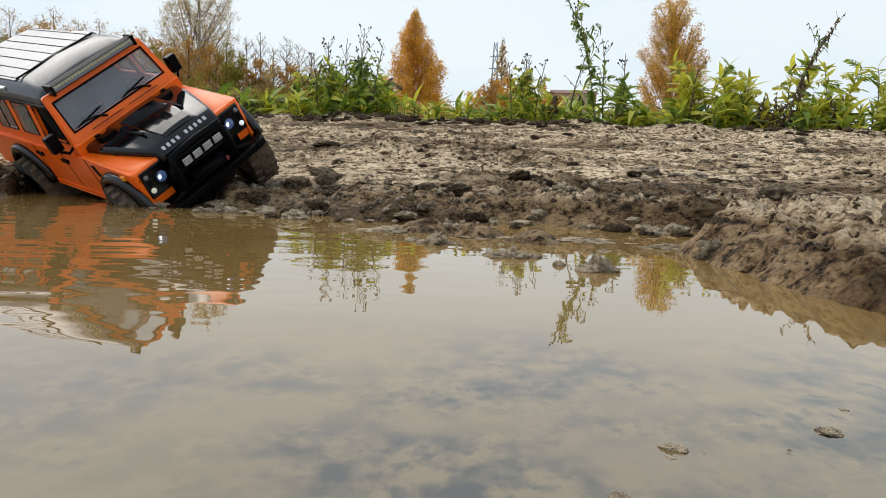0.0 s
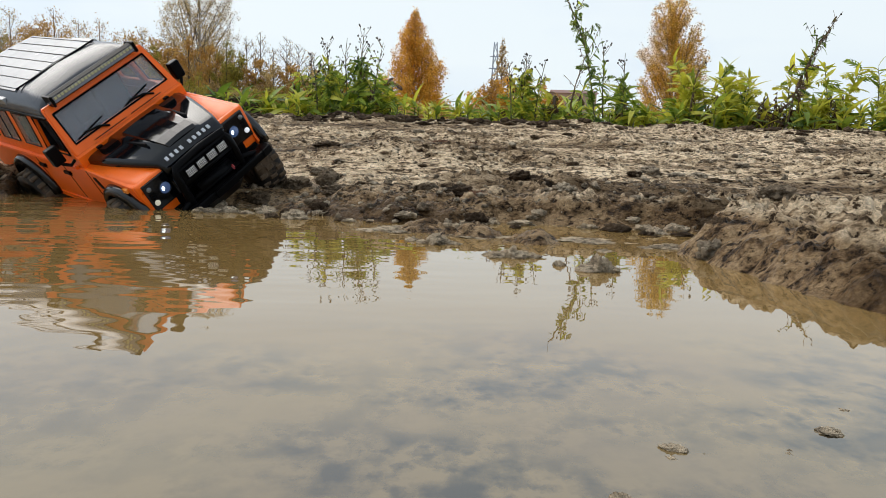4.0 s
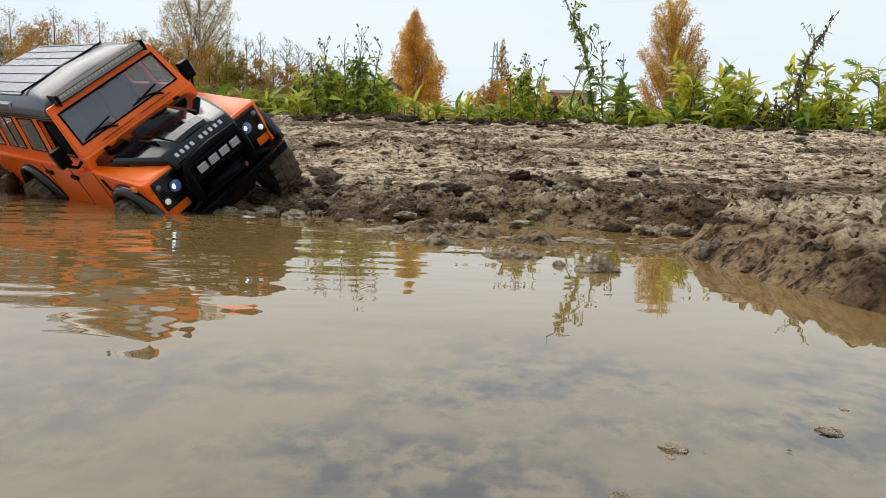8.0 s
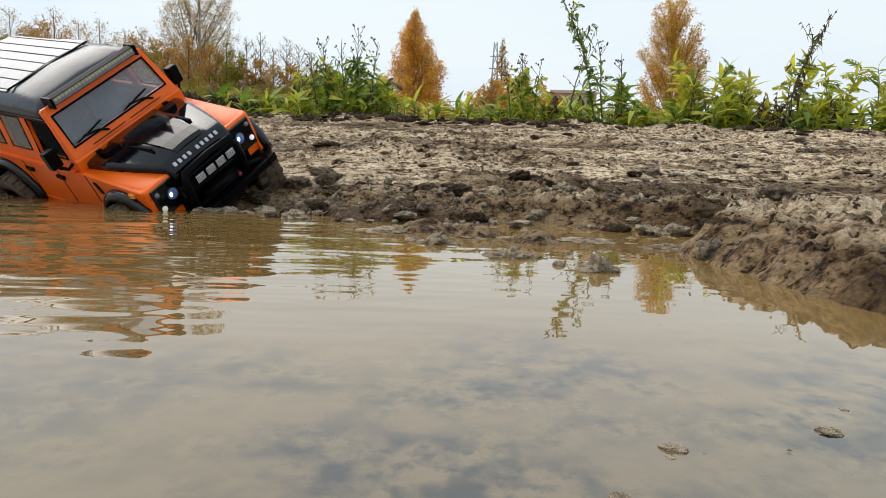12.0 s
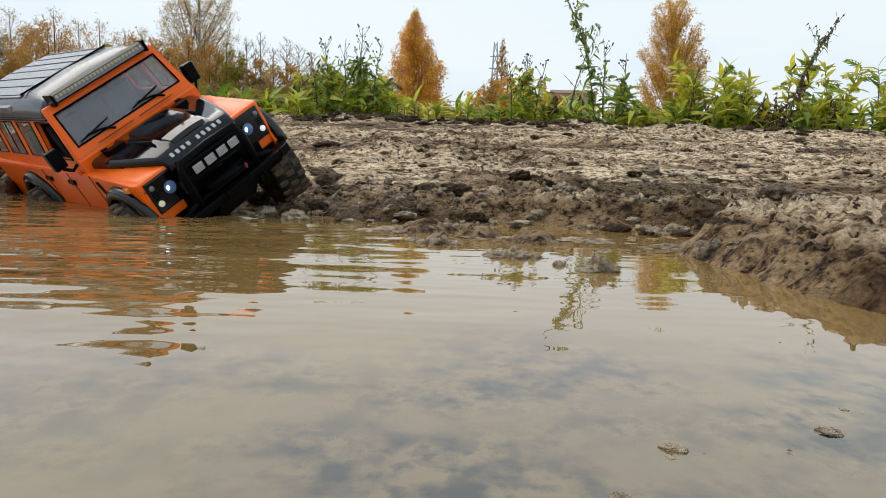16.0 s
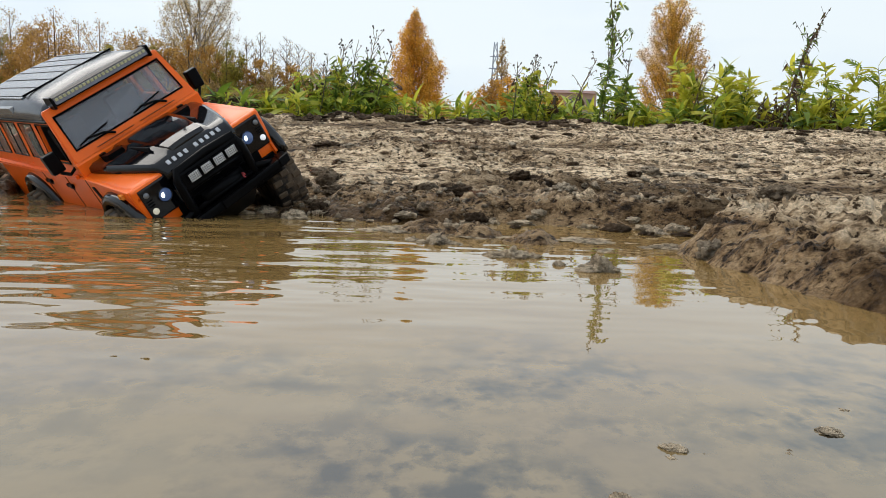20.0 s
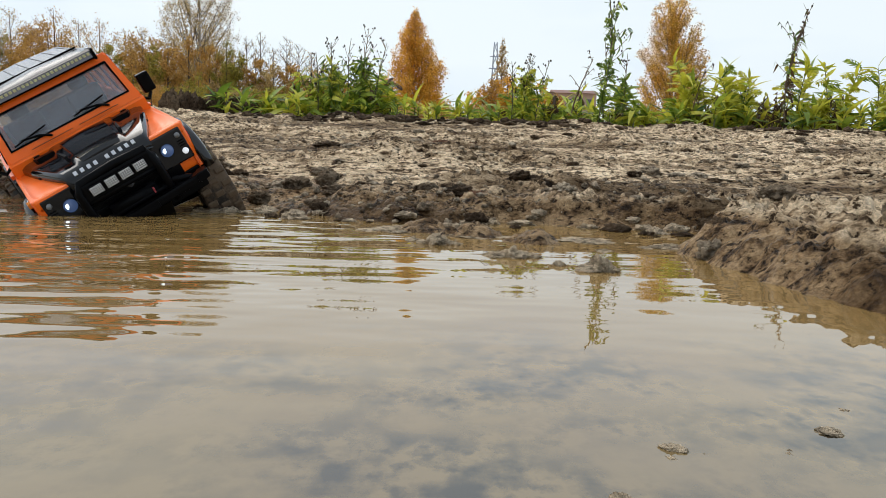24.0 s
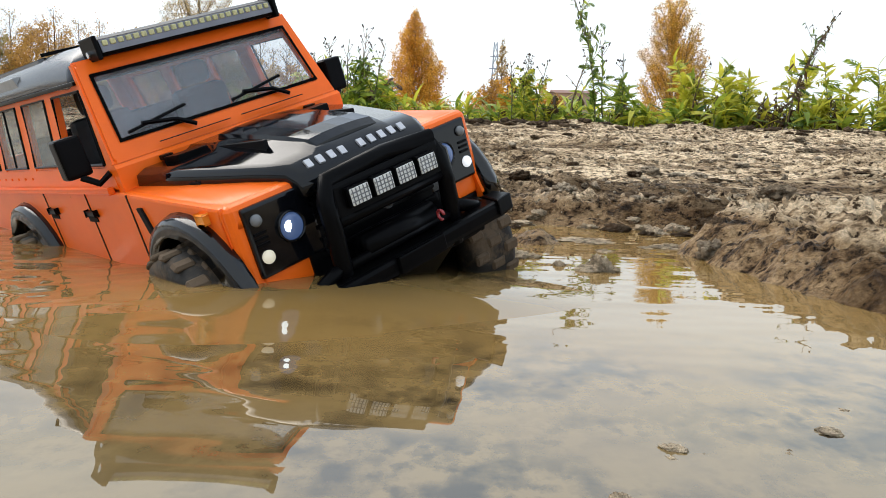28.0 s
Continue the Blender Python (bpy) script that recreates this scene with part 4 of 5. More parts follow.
    part("windscreen_seal", seal, TRIM, car, "black rubber seal")
    gp = frame_ring(0.0840, 0.0800, 0.1875, 0.2335, -0.0025)
    gb = bmesh.new()
    gb.faces.new([gb.verts.new(p) for p in gp])
    bmesh.ops.solidify(gb, geom=gb.faces[:], thickness=0.001)
    scr = part("windscreen", gb, SCREEN, car, "clear windscreen with sky reflection in its colour")
    scr.visible_shadow = False
    for y in (-0.0330, 0.0330):
        part("vent_flap_seam", box(0.0865, 0.0885, y - 0.028, y + 0.028, 0.1800, 0.1806), TRIM, car)
    for y0 in (-0.030, 0.052):
        arm = tube([screen_pt(y0, 0.184, 0.004), screen_pt(y0 - 0.012, 0.191, 0.005), screen_pt(y0 - 0.036, 0.195, 0.004)], 0.0017, 6)
        wp = part("wiper", arm, TRIM, car, "black wiper")
        part("blade", tube([screen_pt(y0 + 0.000, 0.1985, 0.003), screen_pt(y0 - 0.047, 0.1915, 0.003)], 0.0013, 5), TRIM, wp)

    # cabin sides: rails, pillars, windows
    for s in (-1, 1):
        def slab(quad, name, material, thick=0.006, label="", bevel=0.001):
            b = bmesh.new()
            o = [b.verts.new((x, s * side_y(z), z)) for x, z in quad]
            i = [b.verts.new((x, s * (side_y(z) - thick), z)) for x, z in quad]
            n = len(quad)
            b.faces.new(o)
            b.faces.new(i[::-1])
            for k in range(n):
                b.faces.new((o[k], i[k], i[(k + 1) % n], o[(k + 1) % n]))
            bmesh.ops.recalc_face_normals(b, faces=b.faces[:])
            if bevel:
                bmesh.ops.bevel(b, geom=b.edges[:], offset=bevel, segments=2, affect="EDGES")
            return part(name, b, material, car, label)
        slab([(0.083, 0.158), (-0.285, 0.160), (-0.285, 0.176), (0.080, 0.174)], "belt_rail", ORANGE)
        slab([(0.060, 0.2255), (-0.285, 0.2255), (-0.285, 0.232), (0.058, 0.232)], "roof_rail", ORANGE)
        slab([(0.083, 0.172), (0.060, 0.232), (0.050, 0.232), (0.072, 0.172)], "front_pillar", ORANGE)
        for a, c in ((-0.006, -0.024), (-0.082, -0.100), (-0.168, -0.184), (-0.268, -0.285)):
            slab([(a, 0.172), (a, 0.230), (c, 0.230), (c, 0.172)], "pillar", ORANGE)
        for nm, a, c in (("rear_door_window", -0.024, -0.082), ("side_window", -0.100, -0.168), ("rear_side_window", -0.184, -0.268)):
            w = slab([(a + 0.001, 0.1755), (a + 0.001, 0.2265), (c - 0.001, 0.2265), (c - 0.001, 0.1755)], nm, WINDOW, 0.002, "smoky side window", 0)
            w.visible_shadow = False
            zz = [(a - 0.001, 0.1765), (a - 0.001, 0.2255), (c + 0.001, 0.2255), (c + 0.001, 0.1765)]
            part("window_seal", tube([(x, s * (side_y(z) + 0.0002), z) for x, z in zz + zz[:1]], 0.0010, 5), TRIM, w, "black window seal")
            if nm != "rear_door_window":
                xm = (a + c) / 2
                part("window_divider", tube([(xm, s * (side_y(0.177) + 0.0002), 0.177), (xm, s * (side_y(0.225) + 0.0002), 0.225)], 0.0009, 5), TRIM, w)
        zz = [(0.069, 0.1755), (0.051, 0.2255), (-0.005, 0.2255), (-0.005, 0.1755)]
        part("door_window_seal", tube([(x, s * (side_y(z) + 0.0002), z) for x, z in zz + zz[:1]], 0.0012, 5), TRIM, car, "black seal round the open door window")
        # mirror on its arm
        mr = part("mirror", box(0.056, 0.0690, s * 0.1125 - 0.0088, s * 0.1125 + 0.0088, 0.1720, 0.1995, 0.003, 3), TRIM, car, "black door mirror")
        part("mirror_arm", tube([(0.066, s * 0.112, 0.172), (0.072, s * 0.104, 0.165), (0.076, s * 0.0965, 0.170)], 0.0024, 6), TRIM, mr)
        part("mirror_glass", box(0.0555, 0.0562, s * 0.1125 - 0.0070, s * 0.1125 + 0.0070, 0.175, 0.197), CHROME, mr)
        part("alpine_window", prism([(-0.150, 0.2385), (-0.070, 0.2385), (-0.078, 0.2480), (-0.150, 0.2480)], "y", s * 0.0780, s * 0.0868, 0.001), LENS_GREY, car, "pale roof side window")

    # roof
    def roof_sec(x, f=1.0, dz=0.0):
        return [(x, y * f, z + dz) for y, z in ((-0.0885, 0.231), (-0.0885, 0.235), (-0.0855, 0.243), (-0.076, 0.2515), (-0.060, 0.2560), (0, 0.2585),
                                               (0.060, 0.2560), (0.076, 0.2515), (0.0855, 0.243), (0.0885, 0.235), (0.0885, 0.231), (0, 0.231))]
    nose = [(0.0500 if z < 0.2445 else 0.0480, y * 0.975, min(z, 0.2455) if z > 0.24 else z) for _, y, z in roof_sec(0)]
    part("roof", ring_loft([nose, roof_sec(0.035, 0.99, -0.0025), roof_sec(-0.02), roof_sec(-0.12), roof_sec(-0.278), [(-0.288, y * 0.97, min(z, 0.248)) for _, y, z in roof_sec(0)]]), ROOF, car, "satin dark grey roof", True)
    part("gutter", box(-0.286, 0.055, -0.0905, 0.0905, 0.2295, 0.2325, 0.001), TRIM, car)
    part("roof_panel", ring_loft([[(x, y, 0.2592 - 0.0030 * (abs(y) / 0.06) ** 1.6 + d) for y, d in ((-0.071, -0.004), (-0.071, 0), (-0.036, 0), (0, 0), (0.036, 0), (0.071, 0), (0.071, -0.004), (0, -0.004))] for x in (-0.277, -0.052)]), ROOF_PANEL, car, "ribbed roof panel lightened for sky reflection")
    # black strips stand in for the shade in the roof's grooves
    for k in range(7):
        y = -0.066 + 0.022 * k
        zc = 0.2585 - 0.0030 * (abs(y) / 0.06) ** 1.6
        part("groove_strip", box(-0.272, -0.050 - 0.004 * (k % 2), y - 0.0006, y + 0.0006, zc - 0.001, zc + 0.0014, 0.0003), TRIM, car, "dark strip for a shaded roof groove")
    part("roof_panel_seam", box(-0.0455, -0.0440, -0.070, 0.070, 0.2565, 0.2592, 0.0003), TRIM, car)

    # rear wall
    part("rear_wall", box(-0.289, -0.283, -0.0975, 0.0975, 0.087, 0.180, 0.002), ORANGE, car)
    for s in (-1, 1):
        part("rear_pillar", ring_loft([[(x, s * (side_y(z) - d), z) for x, d in ((-0.289, 0), (-0.289, 0.02), (-0.284, 0.02), (-0.284, 0))] for z in (0.178, 0.232)]), ORANGE, car)
    rw = part("rear_window", box(-0.2875, -0.2860, -0.072, 0.072, 0.181, 0.228), WINDOW, car, "smoky rear window")
    rw.visible_shadow = False

    # light bar on the roof edge
    bar = part("light_bar", prism([(0.048, 0.2445), (0.065, 0.2425), (0.0690, 0.2455), (0.068, 0.2540), (0.057, 0.2565), (0.048, 0.2535)], "y", -0.0715, 0.0715, 0.0012), TRIM, car, "black light bar")
    part("reflector", prism([(0.0682, 0.2452), (0.0697, 0.2452), (0.0686, 0.2535), (0.0673, 0.2535)], "y", -0.0690, 0.0690), BAR_FACE, bar, "silvery reflector strip")
    for k in range(24):
        y = -0.0655 + 0.0057 * k
        part("led", box(0.0680, 0.0700, y - 0.0019, y + 0.0019, 0.2492, 0.2528, 0.0004, 1), LED, bar, "yellow lamp cell" if k == 0 else "")
    for s in (-1, 1):
        part("end_cap", box(0.046, 0.0715, s * 0.0722 - 0.0016, s * 0.0722 + 0.0016, 0.2410, 0.2570, 0.001), TRIM, bar)
        part("bracket", box(0.044, 0.052, s * 0.0700 - 0.002, s * 0.0700 + 0.002, 0.2380, 0.2460, 0.0006), TRIM, bar)
        part("bolt", disc((0.060, s * 0.0736, 0.2460), (0, s, 0), 0.0022, 0.0025, 8), CHROME, bar)

    # bull bar, lamps, bumper, winch
    bull = part("bull_bar", tube([(0.236, -0.050, 0.070), (0.241, -0.050, 0.092), (0.245, -0.051, 0.116), (0.2445, -0.0505, 0.134), (0.242, -0.0450, 0.1438), (0.241, 0, 0.1462),
                                  (0.242, 0.0400, 0.1438), (0.2445, 0.0430, 0.134), (0.245, 0.0430, 0.116), (0.241, 0.0440, 0.092), (0.236, 0.045, 0.070)], 0.0056, 12), TRIM, car, "black tubular bull bar", True)
    part("cross_bar", tube([(0.2450, -0.049, 0.1195), (0.2450, 0.041, 0.1195)], 0.0036, 8), TRIM, bull, smooth=True)
    part("cross_bar", tube([(0.2415, -0.050, 0.092), (0.2415, 0.044, 0.092)], 0.0034, 8), TRIM, bull, smooth=True)
    part("lamp_plate", box(0.2360, 0.2475, -0.0475, 0.0420, 0.1165, 0.1425, 0.003), TRIM, bull)
    for s in (-1, 1):
        part("brace", tube([(0.242, s * 0.046, 0.096), (0.240, s * 0.066, 0.088), (0.236, s * 0.076, 0.082)], 0.0042, 8), TRIM, bull, smooth=True)
    for k in range(4):
        y = -0.0311 + 0.0186 * k
        lamp = part("spot_lamp", box(0.2470, 0.2520, y - 0.0080, y + 0.0080, 0.1255, 0.1378, 0.0012), TRIM, bull, "square spot lamp")
        part("lens", box(0.2515, 0.2528, y - 0.0070, y + 0.0070, 0.1266, 0.1367, 0.0005), SPOT, lamp, "pale ribbed lens")
        for j in range(5):
            yy = y - 0.0056 + 0.0028 * j
            part("lens_rib", box(0.2527, 0.2532, yy - 0.0003, yy + 0.0003, 0.1268, 0.1365), LENS_GREY, lamp)
        for j in range(3):
            zz = 0.1291 + 0.0025 * j
            part("lens_rib", box(0.2527, 0.2532, y - 0.0068, y + 0.0068, zz - 0.0003, zz + 0.0003), LENS_GREY, lamp)
    part("centre_badge", disc((0.2258, 0.006, 0.113), (1, 0, 0), 0.0048, 0.0012, 16), LENS_GREY, car, "grey oval badge", True)
    bumper = part("front_bumper", box(0.232, 0.253, -0.086, 0.086, 0.0755, 0.0870, 0.003), TRIM, car, "black steel bumper")
    for s in (-1, 1):
        part("bumper_end", prism([(0.232, s * 0.082), (0.255, s * 0.074), (0.253, s * 0.0905), (0.234, s * 0.0940)], "z", 0.0770, 0.0885, 0.0015), TRIM, bumper)
        if s > 0:
            part("tow_hook", ring_loft([[(0.2535 + 0.002 * math.cos(a) + q * math.cos(a), 0.0230 + w, 0.098 + (0.0025 + q) * math.sin(a)) for q, w in ((0, -.0009), (.0014, -.0009), (.0014, .0009), (0, .0009))]
                                        for a in [i * math.tau / 10 for i in range(9)]]), RED, bumper, "red tow hook", True)
    part("winch", tube([(0.236, -0.030, 0.096), (0.236, 0.030, 0.096)], 0.009, 12), TRIM, car, "black winch drum", True)
    part("fairlead", box(0.2520, 0.2560, -0.020, 0.020, 0.076, 0.087, 0.001), TRIM, bumper)
    part("skid_plate", prism([(0.215, 0.085), (0.248, 0.074), (0.215, 0.045)], "y", -0.034, 0.034, 0.001), TRIM, car)
    part("valance", box(0.205, 0.222, -0.090, 0.090, 0.060, 0.090, 0.002), TRIM, car)

    # chassis and cabin
    part("chassis", box(-0.27, 0.21, -0.045, 0.045, 0.055, 0.085, 0.004), TRIM, car)
    part("cabin_floor", box(-0.283, 0.215, -0.090, 0.090, 0.084, 0.092), CABIN, car)
    part("engine_bay", box(0.092, 0.213, -0.088, 0.088, 0.092, 0.145), CABIN, car)
    part("dashboard", box(0.056, 0.080, -0.088, 0.088, 0.150, 0.184, 0.006), CABIN, car)
    for y in (-0.045, 0.045):
        st = part("seat", box(-0.040, 0.020, y - 0.026, y + 0.026, 0.130, 0.150, 0.006), SEAT, car, "dark grey seat")
        part("seat_back", box(-0.052, -0.036, y - 0.025, y + 0.025, 0.145, 0.205, 0.007), SEAT, st)
        part("head_rest", box(-0.050, -0.037, y - 0.014, y + 0.014, 0.206, 0.226, 0.006), SEAT, st)
    part("rear_bench", box(-0.150, -0.135, -0.075, 0.075, 0.130, 0.196, 0.006), SEAT, car, "dark grey rear bench")
    part("cabin_lining", box(-0.280, 0.050, -0.082, 0.082, 0.2300, 0.2335), SEAT, car)
    for x, zl, zr in ((FA, 0.044, 0.066), (RA, 0.050, 0.062)):
        part("axle", tube([(x, -0.085, zr), (x, 0.085, zl)], 0.008, 8), TRIM, car)

    # wheels
    first = None
    wheels = []
    for nm, x, y, z in (("front_wheel", FA, -0.1, 0.066), ("front_wheel", FA, 0.1, 0.044), ("rear_wheel", RA, -0.1, 0.062), ("rear_wheel", RA, 0.1, 0.050)):
        hub = new(nm)
        hub.parent = car
        hub.matrix_basis = pose(x, y, z)
        if first is None:
            first = [o.data for o in wheel_meshes()]
        for n2, me in zip(("tyre", "rim"), first):
            o = new(n2, me)
            o.parent = hub
        for k in range(20):
            for yy, da in ((-0.0145, 0.0), (0.0, 0.5), (0.0145, 0.0)):
                o = new("tread_block", first[2])
                o.parent = hub
                o.matrix_basis = Matrix.Rotation(-(k + da) * math.tau / 20, 4, "Y") @ Matrix.Translation((0, yy, 0))
        wheels.append(hub)
    return car, wheels


def wheel_meshes():
    n = 28
    prof = ((0.033, -0.018), (0.044, -0.0225), (0.0545, -0.0210), (0.0577, -0.0155), (0.0584, 0.0), (0.0577, 0.0155), (0.0545, 0.0210), (0.044, 0.0225), (0.033, 0.018))
    secs = [[(r * math.cos(k * math.tau / n), y, r * math.sin(k * math.tau / n)) for r, y in prof] for k in range(n)]
    bm = ring_loft(secs + secs[:1], cap=False)
    bmesh.ops.remove_doubles(bm, verts=bm.verts[:], dist=1e-6)
    tyre = link("tyre", bm, RUBBER, smooth=True)
    block = link("tread_block", box(0.0555, 0.0596, -0.0066, 0.0066, -0.0042, 0.0042, 0.0016, 1), RUBBER)
    rim = bmesh.new()
    ring_loft([[(r * math.cos(k * math.tau / 20), y, r * math.sin(k * math.tau / 20)) for k in range(20)] for r, y in ((0.034, -0.018), (0.032, -0.017), (0.028, -0.008), (0.028, 0.008), (0.032, 0.017), (0.034, 0.018))], rim)
    for s in (-1, 1):
        for k in range(6):
            a = k * math.tau / 6
            tube([(0.006 * math.cos(a), s * 0.015, 0.006 * math.sin(a)), (0.030 * math.cos(a), s * 0.014, 0.030 * math.sin(a))], 0.004, 6, rim)
        disc((0, s * 0.008, 0), (0, s, 0), 0.009, 0.010, 12, bm=rim)
    rim = link("rim", rim, TRIM)
    meshes = (tyre, rim, block)
    for o in meshes:
        scene.collection.objects.unlink(o)
    return meshes


model_car, car_wheels = build_car()


# ---- weeds at the edge of the mud ----
def leaf_mesh(name, length, width, material, fold=0.25, droop=0.25, lobes=5):
    """A lobed leaf: a midrib with pairs of narrow pointed lobes and one at the tip."""
    verts, faces = [], []

    def blade(x, side, ln, wd, z):
        ang = side * 0.85
        dx, dy = math.cos(ang), math.sin(ang)
        nx, ny = -dy, dx
        i = len(verts)
        for t, w in ((0.0, 0.25), (0.45, 1.0), (1.0, 0.04)):
            px, py = x + dx * ln * t, dy * ln * t
            zz = z - droop * ln * t * t + fold * abs(py) * (1 - t)
            verts.append((px - nx * wd * w, py - ny * wd * w, zz))
            verts.append((px + nx * wd * w, py + ny * wd * w, zz + 0.15 * wd))
        faces.append((i, i + 2, i + 3, i + 1))
        faces.append((i + 2, i + 4, i + 5, i + 3))
    for k in range(lobes):
        t = 0.12 + 0.70 * k / (lobes - 1)
        z = -droop * length * t * t
        ln = width * 1.25 * math.sin(math.pi * (0.2 + 0.7 * t))
        for side in (-1, 1):
            blade(length * t, side, ln, width * 0.26, z)
    blade(length * 0.72, 0, length * 0.34, width * 0.34, -droop * length * 0.52)
    i = len(verts)
    for t in (0.0, 0.4, 0.8):
        z = -droop * length * t * t
        w = width * (0.16 - 0.08 * t)
        verts.extend([(length * t, -w, z), (length * t, w, z)])
    faces += [(i, i + 2, i + 3, i + 1), (i + 2, i + 4, i + 5, i + 3)]
    me = bpy.data.meshes.new(name)
    me.from_pydata(verts, [], faces)
    me.materials.append(material)
    return me


def narrow_leaf(name, length, width, material, fold=0.3, droop=0.4, n=5):
    verts, faces = [], []
    for i in range(n + 1):
        t = i / n
        w = width * math.sin(math.pi * min(1, 0.1 + 0.9 * t) ** 0.8) * 0.5 if i < n else 0.0004
        z = -droop * length * t * t
        verts += [(length * t, -w, z + fold * w), (length * t, 0, z), (length * t, w, z + fold * w)]
    for i in range(n):
        a = 3 * i
        faces += [(a, a + 3, a + 4, a + 1), (a + 1, a + 4, a + 5, a + 2)]
    me = bpy.data.meshes.new(name)
    me.from_pydata(verts, [], faces)
    me.materials.append(material)
    me.shade_smooth()
    return me


LEAVES, BLADES = {}, {}
for key, mat in (("green", GREEN), ("dark", DARKGREEN), ("yellow", YELLOWGREEN), ("dry", DRY)):
    BLADES[key] = [narrow_leaf("leaf", 0.070, 0.015, mat, 0.3, 0.35), narrow_leaf("leaf", 0.085, 0.018, mat, 0.3, 0.7), narrow_leaf("leaf", 0.050, 0.013, mat, 0.5, 0.1)]
    LEAVES[key] = BLADES[key] + [leaf_mesh("leaf", 0.060, 0.019, mat, 0.3, 0.25), leaf_mesh("leaf", 0.050, 0.017, mat, 0.7, 0.9), narrow_leaf("leaf", 0.035, 0.010, mat, 0.5, 0.2)]


def head_mesh():
    bm = bmesh.new()
    bmesh.ops.create_icosphere(bm, subdivisions=1, radius=0.0052)
    for v in bm.verts:
        v.co.z *= 1.25
        v.co += Vector(noise.noise_vector(v.co * 300)) * 0.0018
    me = bpy.data.meshes.new("seed_head")
    bm.to_mesh(me)
    bm.free()
    me.materials.append(HEAD_DARK)
    return me


HEAD = head_mesh()


def sprig(name, mesh, parent, at, azim, elev, roll, size):
    o = new(name, mesh)
    o.parent = parent
    o.matrix_basis = Matrix.Translation(at) @ Matrix.Rotation(azim, 4, "Z") @ Matrix.Rotation(-elev, 4, "Y") @ Matrix.Rotation(roll, 4, "X") @ Matrix.Scale(size, 4)
    return o


def weed(x, y, tall, seed, kinds, leaves, heads=0, bend=0.0, leaf_to=0.75, twigs=0, size=1.0, label="", dry_stem=False, tip=0.45):
    rnd = random.Random(seed)
    root = tagged(new("weed"), label, "weed", "weeds at the mud's edge")
    z0 = at_ground(x, y) - 0.004
    root.matrix_basis = pose(x, y, z0)
    pts = []
    n = 9
    wx, wy = rnd.uniform(-1, 1), rnd.uniform(-1, 1)
    for i in range(n + 1):
        t = i / n
        pts.append(Vector((bend * tall * t * t + 0.012 * wx * math.sin(5 * t) * tall / 0.4, 0.02 * wy * t, tall * t)))
    part("stem", tube(pts, [lerp(0.0036, 0.0011, i / n) for i in range(n + 1)], 6), DRYSTEM if dry_stem else STEM, root, smooth=True)

    def on_stem(t):
        f = t * n
        i = min(n - 1, int(f))
        return pts[i].lerp(pts[i + 1], f - i)
    for k in range(leaves):
        t = leaf_to * ((k + rnd.random()) / leaves) ** 0.8
        kind = rnd.choice(kinds)
        s = size * rnd.uniform(0.55, 1.2) * lerp(1.25, tip, t)
        sprig("leaf", rnd.choice(LEAVES[kind]), root, on_stem(t), k * 2.4 + rnd.uniform(-1, 1), rnd.uniform(-1.5, 0.5) if kind == "dry" else rnd.uniform(-0.1, 1.2) if tip > 1 else rnd.uniform(-0.8, 1.15), rnd.uniform(-1.3, 1.3), s)
    made = 0
    for k in range(twigs):
        t = rnd.uniform(0.45, 0.97)
        a = on_stem(t)
        az = rnd.uniform(0, math.tau)
        ln = tall * rnd.uniform(0.10, 0.26) * (1.25 - t * 0.6)
        d = Vector((math.cos(az) * 0.55, math.sin(az) * 0.55, rnd.uniform(0.6, 1.1))).normalized()
        b = a + d * ln * 0.5
        c = b + (d + Vector((0, 0, rnd.uniform(-0.2, 0.5)))).normalized() * ln * 0.5
        part("twig", tube([a, b, c], [0.0013, 0.0010, 0.0008], 4), DRYSTEM, root)
        if t < leaf_to:
            for f in (0.45, 0.8, 1.0):
                sprig("leaf", rnd.choice(LEAVES[rnd.choice(kinds)]), root, a.lerp(c, f), az + rnd.uniform(-1.5, 1.5), rnd.uniform(-1.2, 0.8), rnd.uniform(-1, 1), size * rnd.uniform(0.3, 0.65))
        for e in (c, b.lerp(c, 0.4) + Vector((rnd.uniform(-.012, .012), 0, 0.01))):
            if made < heads:
                sprig("seed_head", HEAD, root, e, rnd.uniform(0, 6), rnd.uniform(-.5, .5), 0, rnd.uniform(0.4, 0.85))
                made += 1
    return root


def rosette(x, y, seed, kinds, count, size, label="low leafy green weed on mud"):
    rnd = random.Random(seed)
    root = tagged(new("leafy_weed"), label, "weed", "low weeds at the mud's edge")
    root.matrix_basis = pose(x, y, at_ground(x, y))
    part("stem", tube([(0, 0, -0.01), (0.002, 0, 0.03 * size), (0.004, 0.002, 0.07 * size)], [0.004, 0.003, 0.0015], 5), STEM, root)
    for k in range(count):
        sprig("leaf", rnd.choice(BLADES[rnd.choice(kinds)]), root, (0, 0, rnd.uniform(0.0, 0.075) * size), k * 2.4 + rnd.uniform(-.4, .4), rnd.uniform(-0.1, 1.4), rnd.uniform(-.9, .9), size * rnd.uniform(0.5, 1.25))
    return root


